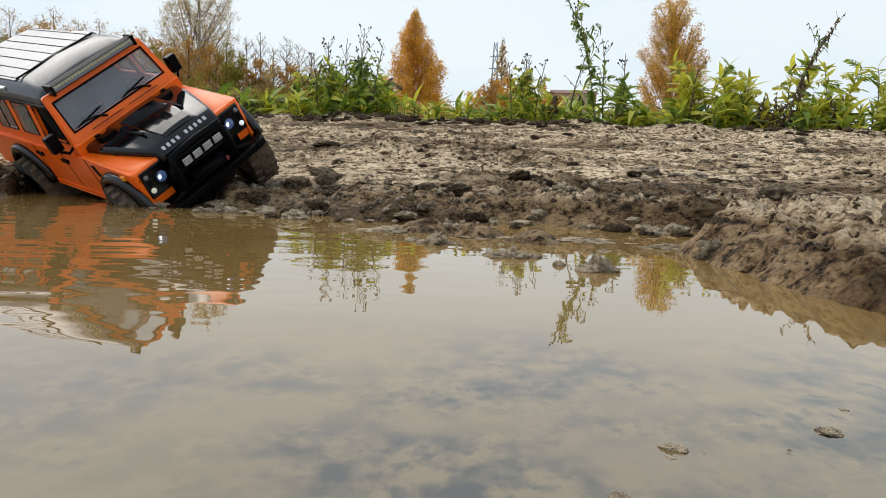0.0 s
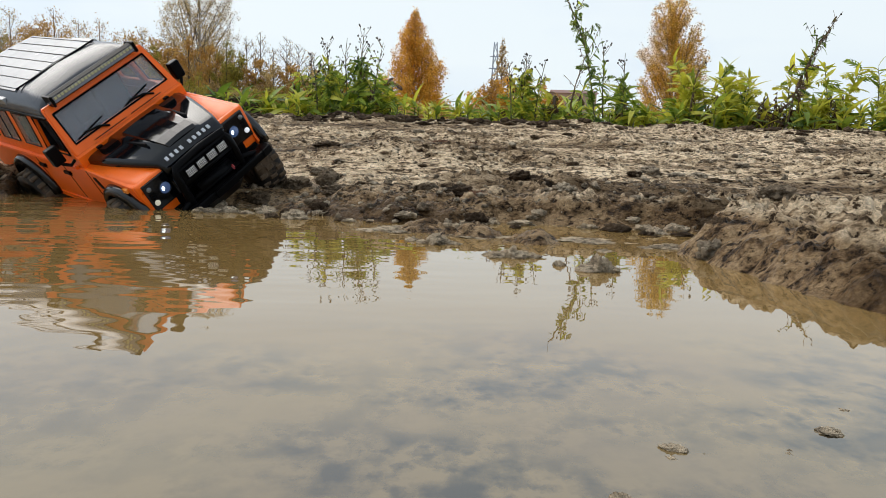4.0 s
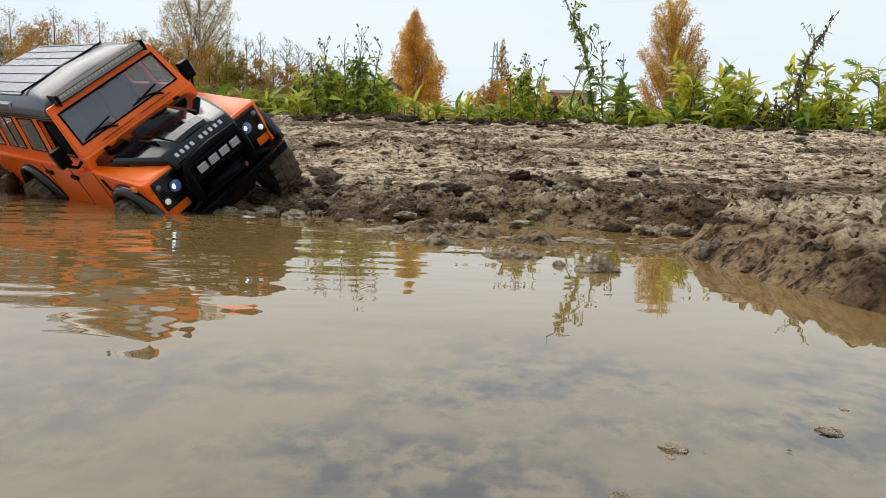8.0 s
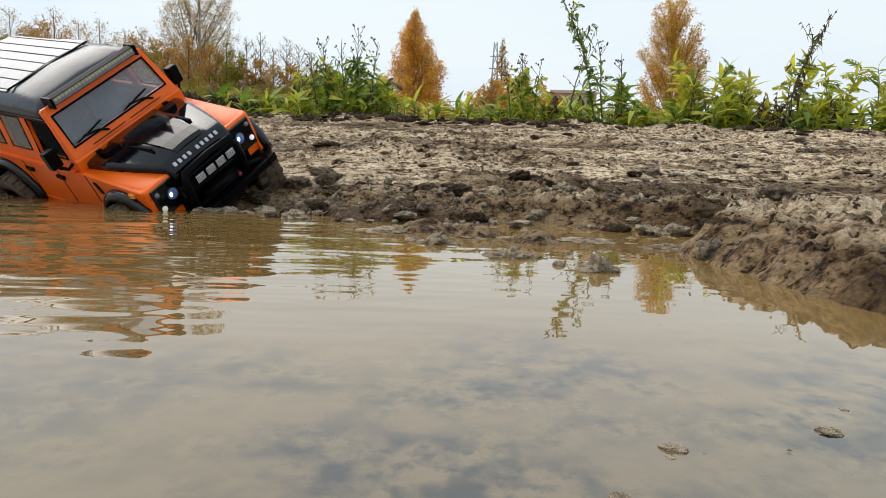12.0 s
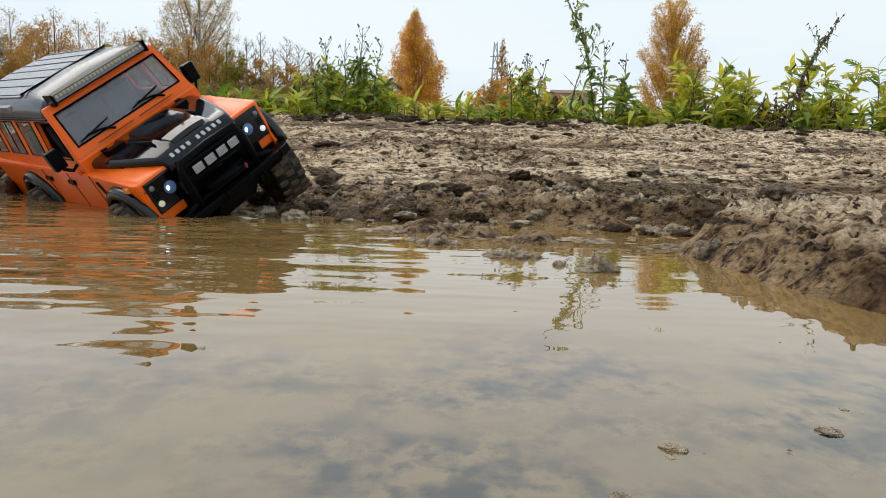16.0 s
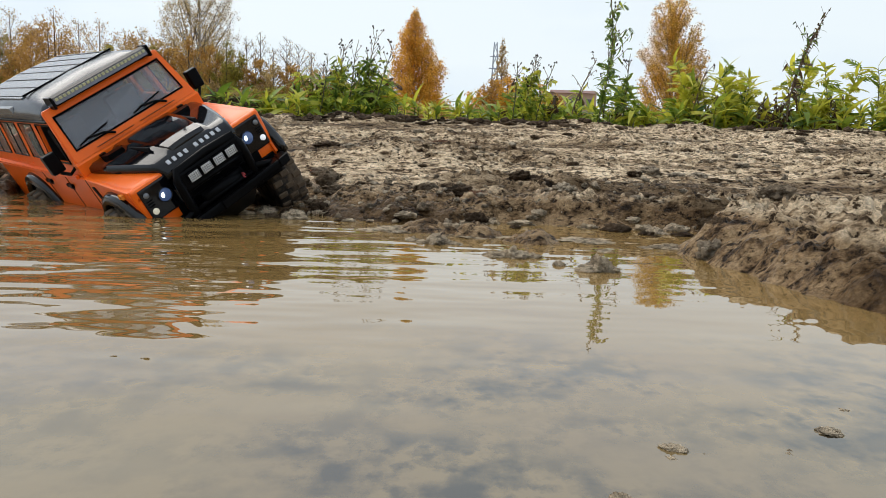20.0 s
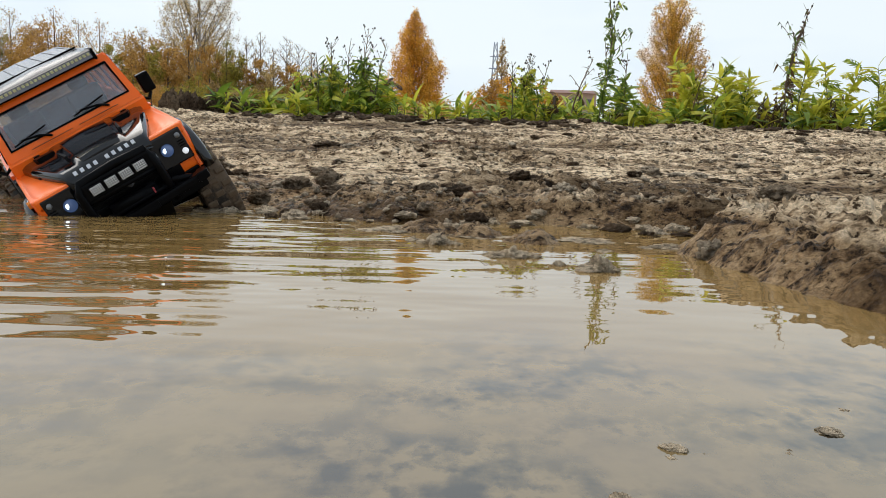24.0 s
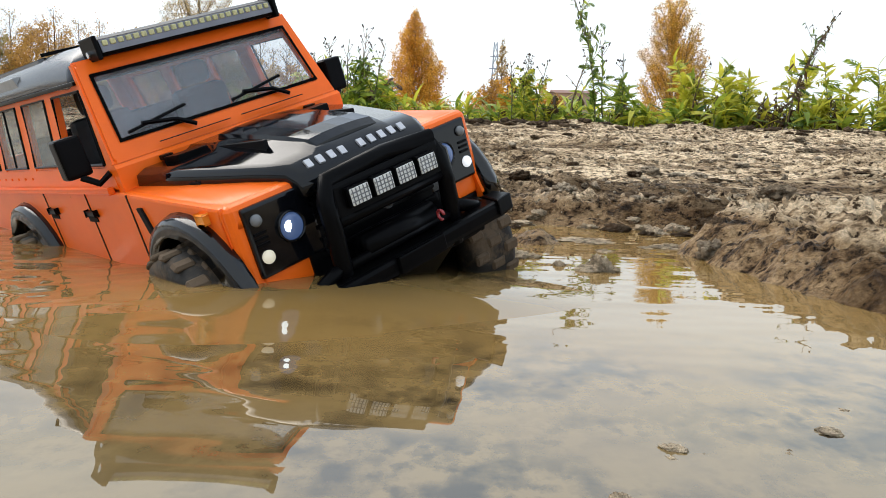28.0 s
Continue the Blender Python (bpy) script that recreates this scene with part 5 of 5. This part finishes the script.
TALL = {}
TALL["green_tower"] = weed(0.60, 3.10, 0.50, 3, ("dark", "dark", "green"), 90, 30, -0.28, 0.9, 22, 0.92, "tall dark green weed with drying seed heads")
TALL["leaning_stalk"] = weed(0.50, 3.12, 0.28, 4, ("dry",), 16, 4, 0.16, 1.0, 6, 0.45, "thin dry brown leaning stalk", True)
TALL["right_neighbour"] = weed(0.71, 3.13, 0.31, 5, ("green", "dark", "green"), 60, 18, 0.0, 0.68, 12, 0.95, "green weed with thin dry flower stalks")
TALL["pair_a"] = weed(-0.48, 3.12, 0.33, 6, ("green", "dark", "yellow"), 110, 34, -0.03, 0.74, 18, 0.98, "green weed with dark seed heads on thin stalks")
TALL["pair_b"] = weed(-0.36, 3.14, 0.38, 7, ("green", "dark", "green"), 115, 44, 0.02, 0.68, 24, 0.98, "green weed with dark seed heads on thin stalks")
TALL["feathery"] = weed(0.31, 3.14, 0.29, 8, ("green", "yellow"), 96, 50, 0.0, 0.78, 28, 0.95, "bushy green weed with dark feathery heads")
TALL["wilted"] = weed(1.38, 3.12, 0.49, 9, ("dry", "dry", "dark"), 80, 18, 0.36, 0.9, 15, 0.85, "tall wilted weed with drooping dark leaves", True)
for key, x, tall, seed, lean, kinds in (("pair_c", -0.53, 0.29, 61, -0.10, ("green", "yellow")), ("pair_d", -0.425, 0.35, 62, 0.05, ("green", "dark")), ("pair_e", -0.305, 0.33, 63, 0.10, ("green", "dark")),
                                        ("feathery_b", 0.36, 0.27, 64, 0.12, ("yellow", "green")), ("feathery_c", 0.265, 0.26, 65, -0.10, ("yellow", "green")), ("tower_b", 0.645, 0.37, 66, -0.12, ("dark", "green"))):
    TALL[key] = weed(x, 3.15, tall, seed, kinds, 22, 16, lean, 0.7, 11, 0.95, "thin airy weed with dark seed heads")
TALL["bent_stalk"] = weed(0.99, 3.16, 0.29, 10, ("dry", "yellow"), 20, 6, 0.12, 0.9, 6, 0.65, "bare bent dry stalk", True)
rnd = random.Random(77)
for k in range(96):
    u = k / 95
    x = lerp(-0.95, 2.0, u) + rnd.uniform(-0.03, 0.03)
    y = 3.06 + rnd.uniform(0, 0.2)
    kinds = rnd.choice((("green", "green", "yellow"), ("green", "dark"), ("yellow", "green"), ("yellow", "yellow", "green")))
    rosette(x, y, 100 + k, kinds, rnd.randint(13, 19), rnd.uniform(0.7, 1.1) * (1.25 if x > 1.0 or x < -0.5 else 1.0))
for k in range(40):
    x = lerp(-0.75, 2.1, k / 39) + rnd.uniform(-0.04, 0.04)
    rosette(x, 3.34 + rnd.uniform(0, 0.25), 700 + k, rnd.choice((("green", "dark"), ("yellow", "green"), ("green", "green", "yellow"))), 14, rnd.uniform(0.9, 1.35))
for k in range(34):
    x = rnd.uniform(0.98, 2.0)
    weed(x, 3.14 + rnd.uniform(0, 0.2), rnd.uniform(0.10, 0.30), 300 + k, ("yellow", "green", "yellow", "yellow"), 34, 0, rnd.uniform(-.35, .35), 1.0, 0, 0.95, "yellowing leafy weed on the mud's edge", tip=1.15)
for k in range(40):
    x = rnd.choice((rnd.uniform(-0.62, -0.22), rnd.uniform(0.0, 0.95)))
    weed(x, 3.18 + rnd.uniform(0, 0.2), rnd.uniform(0.07, 0.22), 340 + k, ("yellow", "green", "green", "dry"), 26, 0, rnd.uniform(-.3, .3), 1.0, 0, 0.9, "green leafy weed on the mud's edge", tip=1.1)
for k in range(14):
    weed(rnd.uniform(1.08, 1.72), 3.14 + rnd.uniform(0, 0.14), rnd.uniform(0.10, 0.2), 390 + k, ("dry", "dry", "yellow"), 22, 0, rnd.uniform(-.2, .2), 1.0, 0, 0.9, "withered brown weed among green ones", True)


# ---- trees ----
def leaf_cloud(tips, count, size, spread, outline, seed):
    """Small leaves round the twigs, none far outside the outline."""
    rs = np.random.RandomState(seed)
    a = np.array([t[0][:] for t in tips])
    e = np.array([t[1][:] for t in tips])
    share = np.linalg.norm(e - a, axis=1) ** 1.3
    pick = rs.choice(len(tips), int(count * 1.25), p=share / share.sum())
    c = a[pick] + (e - a)[pick] * rs.uniform(0.15, 1.06, (len(pick), 1)) + rs.normal(0, spread, (len(pick), 3))
    lim = np.interp(c[:, 2], *outline)
    az = np.arctan2(c[:, 1], c[:, 0])
    lim = lim * (1.02 + 0.16 * np.sin(3.1 * az + 1.9 * c[:, 2] + seed) + 0.12 * np.sin(5.3 * c[:, 2] + 2 * az)) + 0.05
    c = c[np.hypot(c[:, 0], c[:, 1]) < lim][:count]
    n = len(c)
    u = rs.normal(0, 1, (n, 3))
    u /= np.linalg.norm(u, axis=1, keepdims=True)
    w = np.cross(u, rs.normal(0, 1, (n, 3)))
    w /= np.linalg.norm(w, axis=1, keepdims=True)
    q = size * rs.uniform(0.55, 1.25, (n, 1))
    return np.stack((c - u * q * 1.2, c + w * q * 0.75 + u * q * 0.3, c + u * q - w * q * 0.6), 1).reshape(-1, 3)


def tree(name, x, y, tall, profile, seed, leaf, n_leaf, leaf_size, bark=TWIG, label="", limbs=26, rise=1.3, twigs=6, base=0.2, fork=0.0, twig_size=1.0):
    """profile: pairs of height, as a share of tall, and half width in metres."""
    rnd = random.Random(seed)
    root = tagged(new(name), label, "tree" if name != "bush" else "bush", "trees beyond the field")
    root.matrix_basis = pose(x, y, base)
    hs, ws = [p[0] * tall for p in profile], [p[1] for p in profile]
    tr = bmesh.new()
    lean = 0.015 * tall * rnd.uniform(-1, 1)
    tube([(0, 0, -0.2), (lean, 0, tall * 0.5), (lean * 0.6, 0, tall * 0.99)], [tall * 0.011 + 0.02, tall * 0.007 + 0.01, 0.008], 6, tr)
    if fork:
        tube([(lean * 0.3, 0, tall * 0.18), (fork * 0.7, 0, tall * 0.5), (fork, 0.1, tall * 0.78)], [tall * 0.007, tall * 0.005, 0.008], 5, tr)
    part("trunk", tr, bark, root)
    lb = bmesh.new()
    tips = []
    low = profile[0][0]
    for k in range(limbs):
        t = low + (1.0 - low) * ((k + rnd.random()) / limbs) ** 0.9
        az = k * 2.4 + rnd.uniform(-.5, .5)
        r = float(np.interp(t * tall, hs, ws)) * rnd.uniform(0.62, 1.0)
        e = Vector((math.cos(az) * r, math.sin(az) * r, tall * t))
        foot = max(0.04 * tall, tall * t - r * rise * rnd.uniform(0.8, 1.2))
        a = Vector((fork * 0.9 if fork and rnd.random() < 0.3 and foot < 0.7 * tall else lean, 0, foot))
        m = a.lerp(e, 0.5) - Vector((0, 0, r * 0.06))
        tube([a, m, e], [0.0034 * tall * twig_size, 0.0024 * tall * twig_size, 0.0010 * tall * twig_size], 4, lb)
        tips += [(a.lerp(m, 0.5), m), (m, e)]
        for j in range(twigs):
            b = a.lerp(e, rnd.uniform(0.25, 0.97))
            e2 = b + Vector((rnd.uniform(-1, 1), rnd.uniform(-1, 1), rnd.uniform(0.2, 1.3))) * (0.22 * r + 0.012 * tall)
            tube([b, e2], [0.0013 * tall * twig_size, 0.0006 * tall * twig_size], 3, lb)
            tips.append((b, e2))
    part("branchwork", lb, TWIG, root)
    if n_leaf:
        v = leaf_cloud(tips, n_leaf, leaf_size, 0.03 + 0.05 * max(ws), (hs, ws), seed)
        o = raw("crown", v.tolist(), np.arange(len(v)).reshape(-1, 3).tolist(), leaf, root)
        o["kind"] = "stuff"
    return root


CONE = ((0.08, 1.75), (0.32, 2.1), (0.48, 2.05), (0.64, 1.5), (0.76, 1.1), (0.88, 0.56), (1.0, 0.08))
COLUMN = ((0.08, 0.9), (0.35, 1.65), (0.52, 1.85), (0.68, 1.75), (0.84, 1.4), (0.95, 0.95), (1.0, 0.45))
TALL_OVAL = ((0.15, 1.3), (0.35, 2.1), (0.5, 2.4), (0.66, 2.4), (0.82, 2.0), (0.95, 1.2), (1.0, 0.5))
SLIM = ((0.1, 0.8), (0.4, 0.75), (0.7, 0.5), (0.9, 0.22), (1.0, 0.04))


def rounded(half):
    return ((0.04, half * 0.7), (0.3, half), (0.6, half * 0.95), (0.82, half * 0.66), (0.95, half * 0.35), (1.0, half * 0.08))


tree("birch", -1.72, 40.0, 7.0, CONE, 11, GOLD, 52000, 0.049, BIRCHBARK, "young birch in dense golden autumn leaf", 90, 1.5, 7, fork=0.95)
tree("birch", 11.55, 40.0, 8.05, COLUMN, 12, YELLOWGOLD, 42000, 0.046, BIRCHBARK, "young birch in thinning golden autumn leaf", 100, 1.8, 7, fork=0.6)
tree("birch", 2.95, 42.0, 5.9, SLIM, 13, PALEGOLD, 8000, 0.042, BIRCHBARK, "slim pale half-bare birch", 40, 1.6)
tree("birch", -13.0, 41.0, 9.9, TALL_OVAL, 14, PALEGOLD, 30000, 0.04, BIRCHBARK, "tall sparse birch losing its leaves", 80, 1.6, 9, fork=-0.7, twig_size=0.8)
rnd = random.Random(5)
for k in range(34):
    u = k / 33
    x = lerp(-34, -11.5, u) + rnd.uniform(-0.5, 0.5)
    dist = rnd.uniform(43, 52)
    tall = lerp(7.0, 5.2, min(1, max(0, (x + 24) / 12))) * rnd.uniform(0.8, 1.06)
    bare = rnd.random() < (0.12 if x < -21.5 else 0.55)
    kind = rnd.choice((RUSSET, PALEGOLD)) if bare else rnd.choice((OLIVEGREEN, OLIVEGREEN, OLIVE)) if x < -21.5 else rnd.choice((OLIVE, RUSSET, RUSSET, PALEGOLD))
    tree("tree", x * dist / 40, dist, tall * dist / 40, rounded(rnd.uniform(2.2, 3.0)), 200 + k, kind, 6000 if bare else 20000 if x < -21.5 else 12000, 0.048 if bare else 0.068, TWIG,
         "half-bare brown tree at the field's edge" if bare else "leafy brown and olive autumn tree", 34, 1.2, 6, twig_size=0.6)
# grey leafless saplings beside the tall birch
for k, (x, tall) in enumerate(((-10.6, 5.6), (-10.0, 5.9), (-9.4, 5.2), (-8.8, 5.8), (-8.2, 5.6), (-7.6, 5.2), (-7.0, 4.7), (-6.3, 4.2))):
    tree("tree", x, 41 + 0.4 * k, tall, rounded(1.3), 260 + k, PALEGOLD, 1500, 0.035, TWIG, "nearly leafless grey-brown young tree", 44, 1.3, 12, twig_size=0.85)
# rusty thicket at the foot of the birches
for k, (x, tall, kind) in enumerate(((-14.4, 4.9, RUSSET), (-13.4, 5.4, RUSSET), (-12.3, 5.1, RUSSET), (-11.4, 5.2, OLIVE), (-10.8, 4.6, OLIVE), (-15.2, 4.9, OLIVE), (-9.9, 4.5, RUSSET), (-9.0, 4.2, PALEGOLD), (-8.1, 4.2, RUSSET), (-7.1, 4.0, PALEGOLD), (-6.0, 3.8, RUSSET), (-16.4, 4.8, RUSSET), (-17.6, 5.0, OLIVE),
                                     (-4.8, 3.6, OLIVE), (-3.8, 3.2, RUSSET), (1.6, 3.2, GOLD), (2.3, 3.7, RUSSET), (3.1, 3.9, GOLD), (3.9, 3.8, GOLD), (4.8, 3.5, GOLD), (5.6, 3.0, RUSSET))):
    tree("bush", x * 0.92, 36.8, tall * 0.92, rounded(1.25), 420 + k, kind, 6500, 0.055, TWIG, "rusty and golden autumn bush", 20, 1.3)
for k in range(30):
    x = lerp(-16, 13.5, k / 29) + rnd.uniform(-0.4, 0.4)
    if 5.9 < x < 7.8:
        continue
    dist = rnd.uniform(30, 38)
    tree("bush", x * dist / 40, dist, (rnd.uniform(2.7, 3.5) if x < -4.5 else rnd.uniform(2.1, 2.6)) * dist / 40, rounded(rnd.uniform(1.2, 1.7)), 400 + k, rnd.choice((OLIVE, RUSSET, PALEGOLD, OLIVE)), 4200, 0.055, TWIG, "olive and brown autumn bush", 14, 1.0)


# ---- far building and mast ----
BRICKWALL = simple("far_wall", (0.40, 0.29, 0.23), 0.85, vary=0.1, scale=0.6)
TILES = simple("far_roof", (0.24, 0.14, 0.11), 0.8, vary=0.15, scale=0.8)
PANE = simple("far_pane", (0.10, 0.11, 0.13), 0.2)


def far_house():
    house = tagged(new("house"), "distant pale block with a red roof", "building")
    house.matrix_basis = pose(25.0, 150, 0.2)
    part("wall", box(-4, 4, 0, 8, -0.3, 11.8), BRICKWALL, house)
    part("roof", prism([(-0.6, 11.8), (8.6, 11.8), (4, 12.7)], "x", -4.4, 4.4), TILES, house)
    for row in range(3):
        for k in range(4):
            w = part("window", box(-3.4 + 1.85 * k, -2.3 + 1.85 * k, -0.06, 0.06, 2.9 + 3.1 * row, 4.5 + 3.1 * row), PANE, house)
            part("window_sill", box(-3.5 + 1.85 * k, -2.2 + 1.85 * k, -0.25, 0.05, 2.7 + 3.1 * row, 2.9 + 3.1 * row), BRICKWALL, w)


far_house()


def mast():
    pylon = tagged(new("power_mast"), "distant grey lattice power mast", "mast")
    pylon.matrix_basis = pose(12.1, 200, 0.2)
    steel = simple("galvanised_steel", (0.30, 0.34, 0.40), 0.5, metal=0.5)
    for sx in (-1, 1):
        for sy in (-1, 1):
            part("leg", tube([(sx * 1.5, sy * 1.5, 0), (sx * 0.35, sy * 0.35, 28.0)], 0.16, 4), steel, pylon)
    for k in range(9):
        z = 2 + 2.9 * k
        w = lerp(1.5, 0.35, z / 28)
        w2 = lerp(1.5, 0.35, (z + 2.9) / 28)
        for s in (-1, 1):
            part("lattice_bar", tube([(-w * s, -w, z), (w2 * s, -w2, z + 2.9)], 0.09, 4), steel, pylon)
    for z, half in ((21.5, 1.6), (24.5, 1.3)):
        part("cross_arm", tube([(-half, 0, z), (half, 0, z)], 0.14, 4), steel, pylon)


mast()


# ---- movement ----
def motions():
    walk(model_car, [(row[0], car_pose(row)) for row in CAR_ROWS])
    gone = 0.0
    last = CAR_ROWS[0]
    rows = [[], [], [], []]
    t_prev = 0.0
    for row in CAR_ROWS:
        ahead = car_pose(last).to_3x3() @ Vector((1, 0, 0))
        step = Vector(row[1:4]) - Vector(last[1:4])
        slip = 0.02 * (row[0] - t_prev) if row[0] < 26 else 0.0
        gone += math.degrees((step.dot(ahead) + slip) / TYRE_R)
        t_prev, last = row[0], row
        steer = -12.0 if row[0] < 22 else -6.0
        for k, (wx, wy, wz) in enumerate(WHEELS):
            rows[k].append((row[0], pose(FA if k < 2 else RA, wy, wz, 0, gone, steer if k < 2 else 0)))
    for wheel, r in zip(car_wheels, rows):
        walk(wheel, r)
    # the swell lies under the surface until the car drives in
    rows = [(0.0, pose(-0.36 - SWELL_X, 0.90 - SWELL_Y, -0.016)), (26.4, pose(-0.34 - SWELL_X, 0.85 - SWELL_Y, -0.016))]
    for row in CAR_ROWS:
        if row[0] > 26.6:
            nose = car_pose(row) @ Vector((0.20, -0.06, 0.1))
            lift = {27.0: -0.010, 27.2: -0.006, 27.4: -0.003}.get(row[0], 0.0)
            rows.append((row[0], pose(nose.x - SWELL_X, nose.y - SWELL_Y, lift)))
    walk(swell, rows)
    # ripples drift away from the car
    walk(water, [(0.0, pose(0, 0, 0)), (14.0, pose(1.5, 0, 0)), (28.0, pose(3.2, 0, 0))])
    for key, rows in SWAY.items():
        w = TALL[key]
        home = w.matrix_basis.translation.copy()
        walk(w, [(t, pose(*home, 0, lean, 0)) for t, lean in rows])


SWAY = {
    "green_tower": ((0, 0.6), (5.5, 0), (12.5, -1.6), (15, 0.5), (17, 0), (18.5, 2), (19, 6), (19.5, 11), (20, 19), (20.7, 18), (21.5, 20), (23.5, 13), (24, 18.5), (24.5, 12), (25.5, 14), (26, 16), (26.5, 13), (27, 9), (27.5, 8.5), (28, 3)),
    "leaning_stalk": ((0, 0), (12.5, -1.0), (17, 0), (18.5, 2), (20, 9), (21.5, 8), (23.5, 6), (25, 7), (28, 2)),
    "right_neighbour": ((0, 1.5), (8, 0), (12, -1.5), (15, 1.5), (18, 3), (20, 5), (21.5, 6), (24, 3), (26, 4), (28, 0)),
    "pair_a": ((0, 2), (5.5, 0.5), (11.5, -2), (14.5, 0), (17, 0), (18, 6), (19, 6), (19.5, 4), (20, 14), (20.5, 4), (21, 7), (21.5, 16), (23.5, 5), (25, 4), (26.5, 6), (28, 3)),
    "pair_b": ((0, 1.5), (8, 0), (11.5, -3), (12.5, -1), (15, 0.5), (17, 0.5), (18, 5), (19, 7), (19.5, 5), (20, 9), (21, 6), (21.5, 10), (23.5, 5), (25, 3), (26.5, 5), (28, 3)),
    "feathery": ((0, 1), (8, 0), (12, -2.5), (15, 1), (18, 2), (19, 4), (20, 9), (20.5, 4), (21.5, 8), (24, 4), (26, 5), (28, 3)),
    "wilted": ((0, 2), (5.5, 0), (12, -2), (15.5, 2.5), (17, 0), (19, 5), (19.5, 0), (20, -5), (20.5, 0), (21, -5), (21.5, 0), (23.5, -6), (24, -13), (25, -9), (25.5, -3), (26.5, -2), (27, -6), (28, 0)),
    "bent_stalk": ((0, 0), (17, 0), (18.5, 1), (20, 7), (21.5, 8), (24, 6), (25, 3), (26, 6), (28, 4)),
}
for key, like in (("pair_c", "pair_a"), ("pair_d", "pair_b"), ("pair_e", "pair_b"), ("feathery_b", "feathery"), ("feathery_c", "feathery"), ("tower_b", "right_neighbour")):
    SWAY[key] = SWAY[like]
motions()
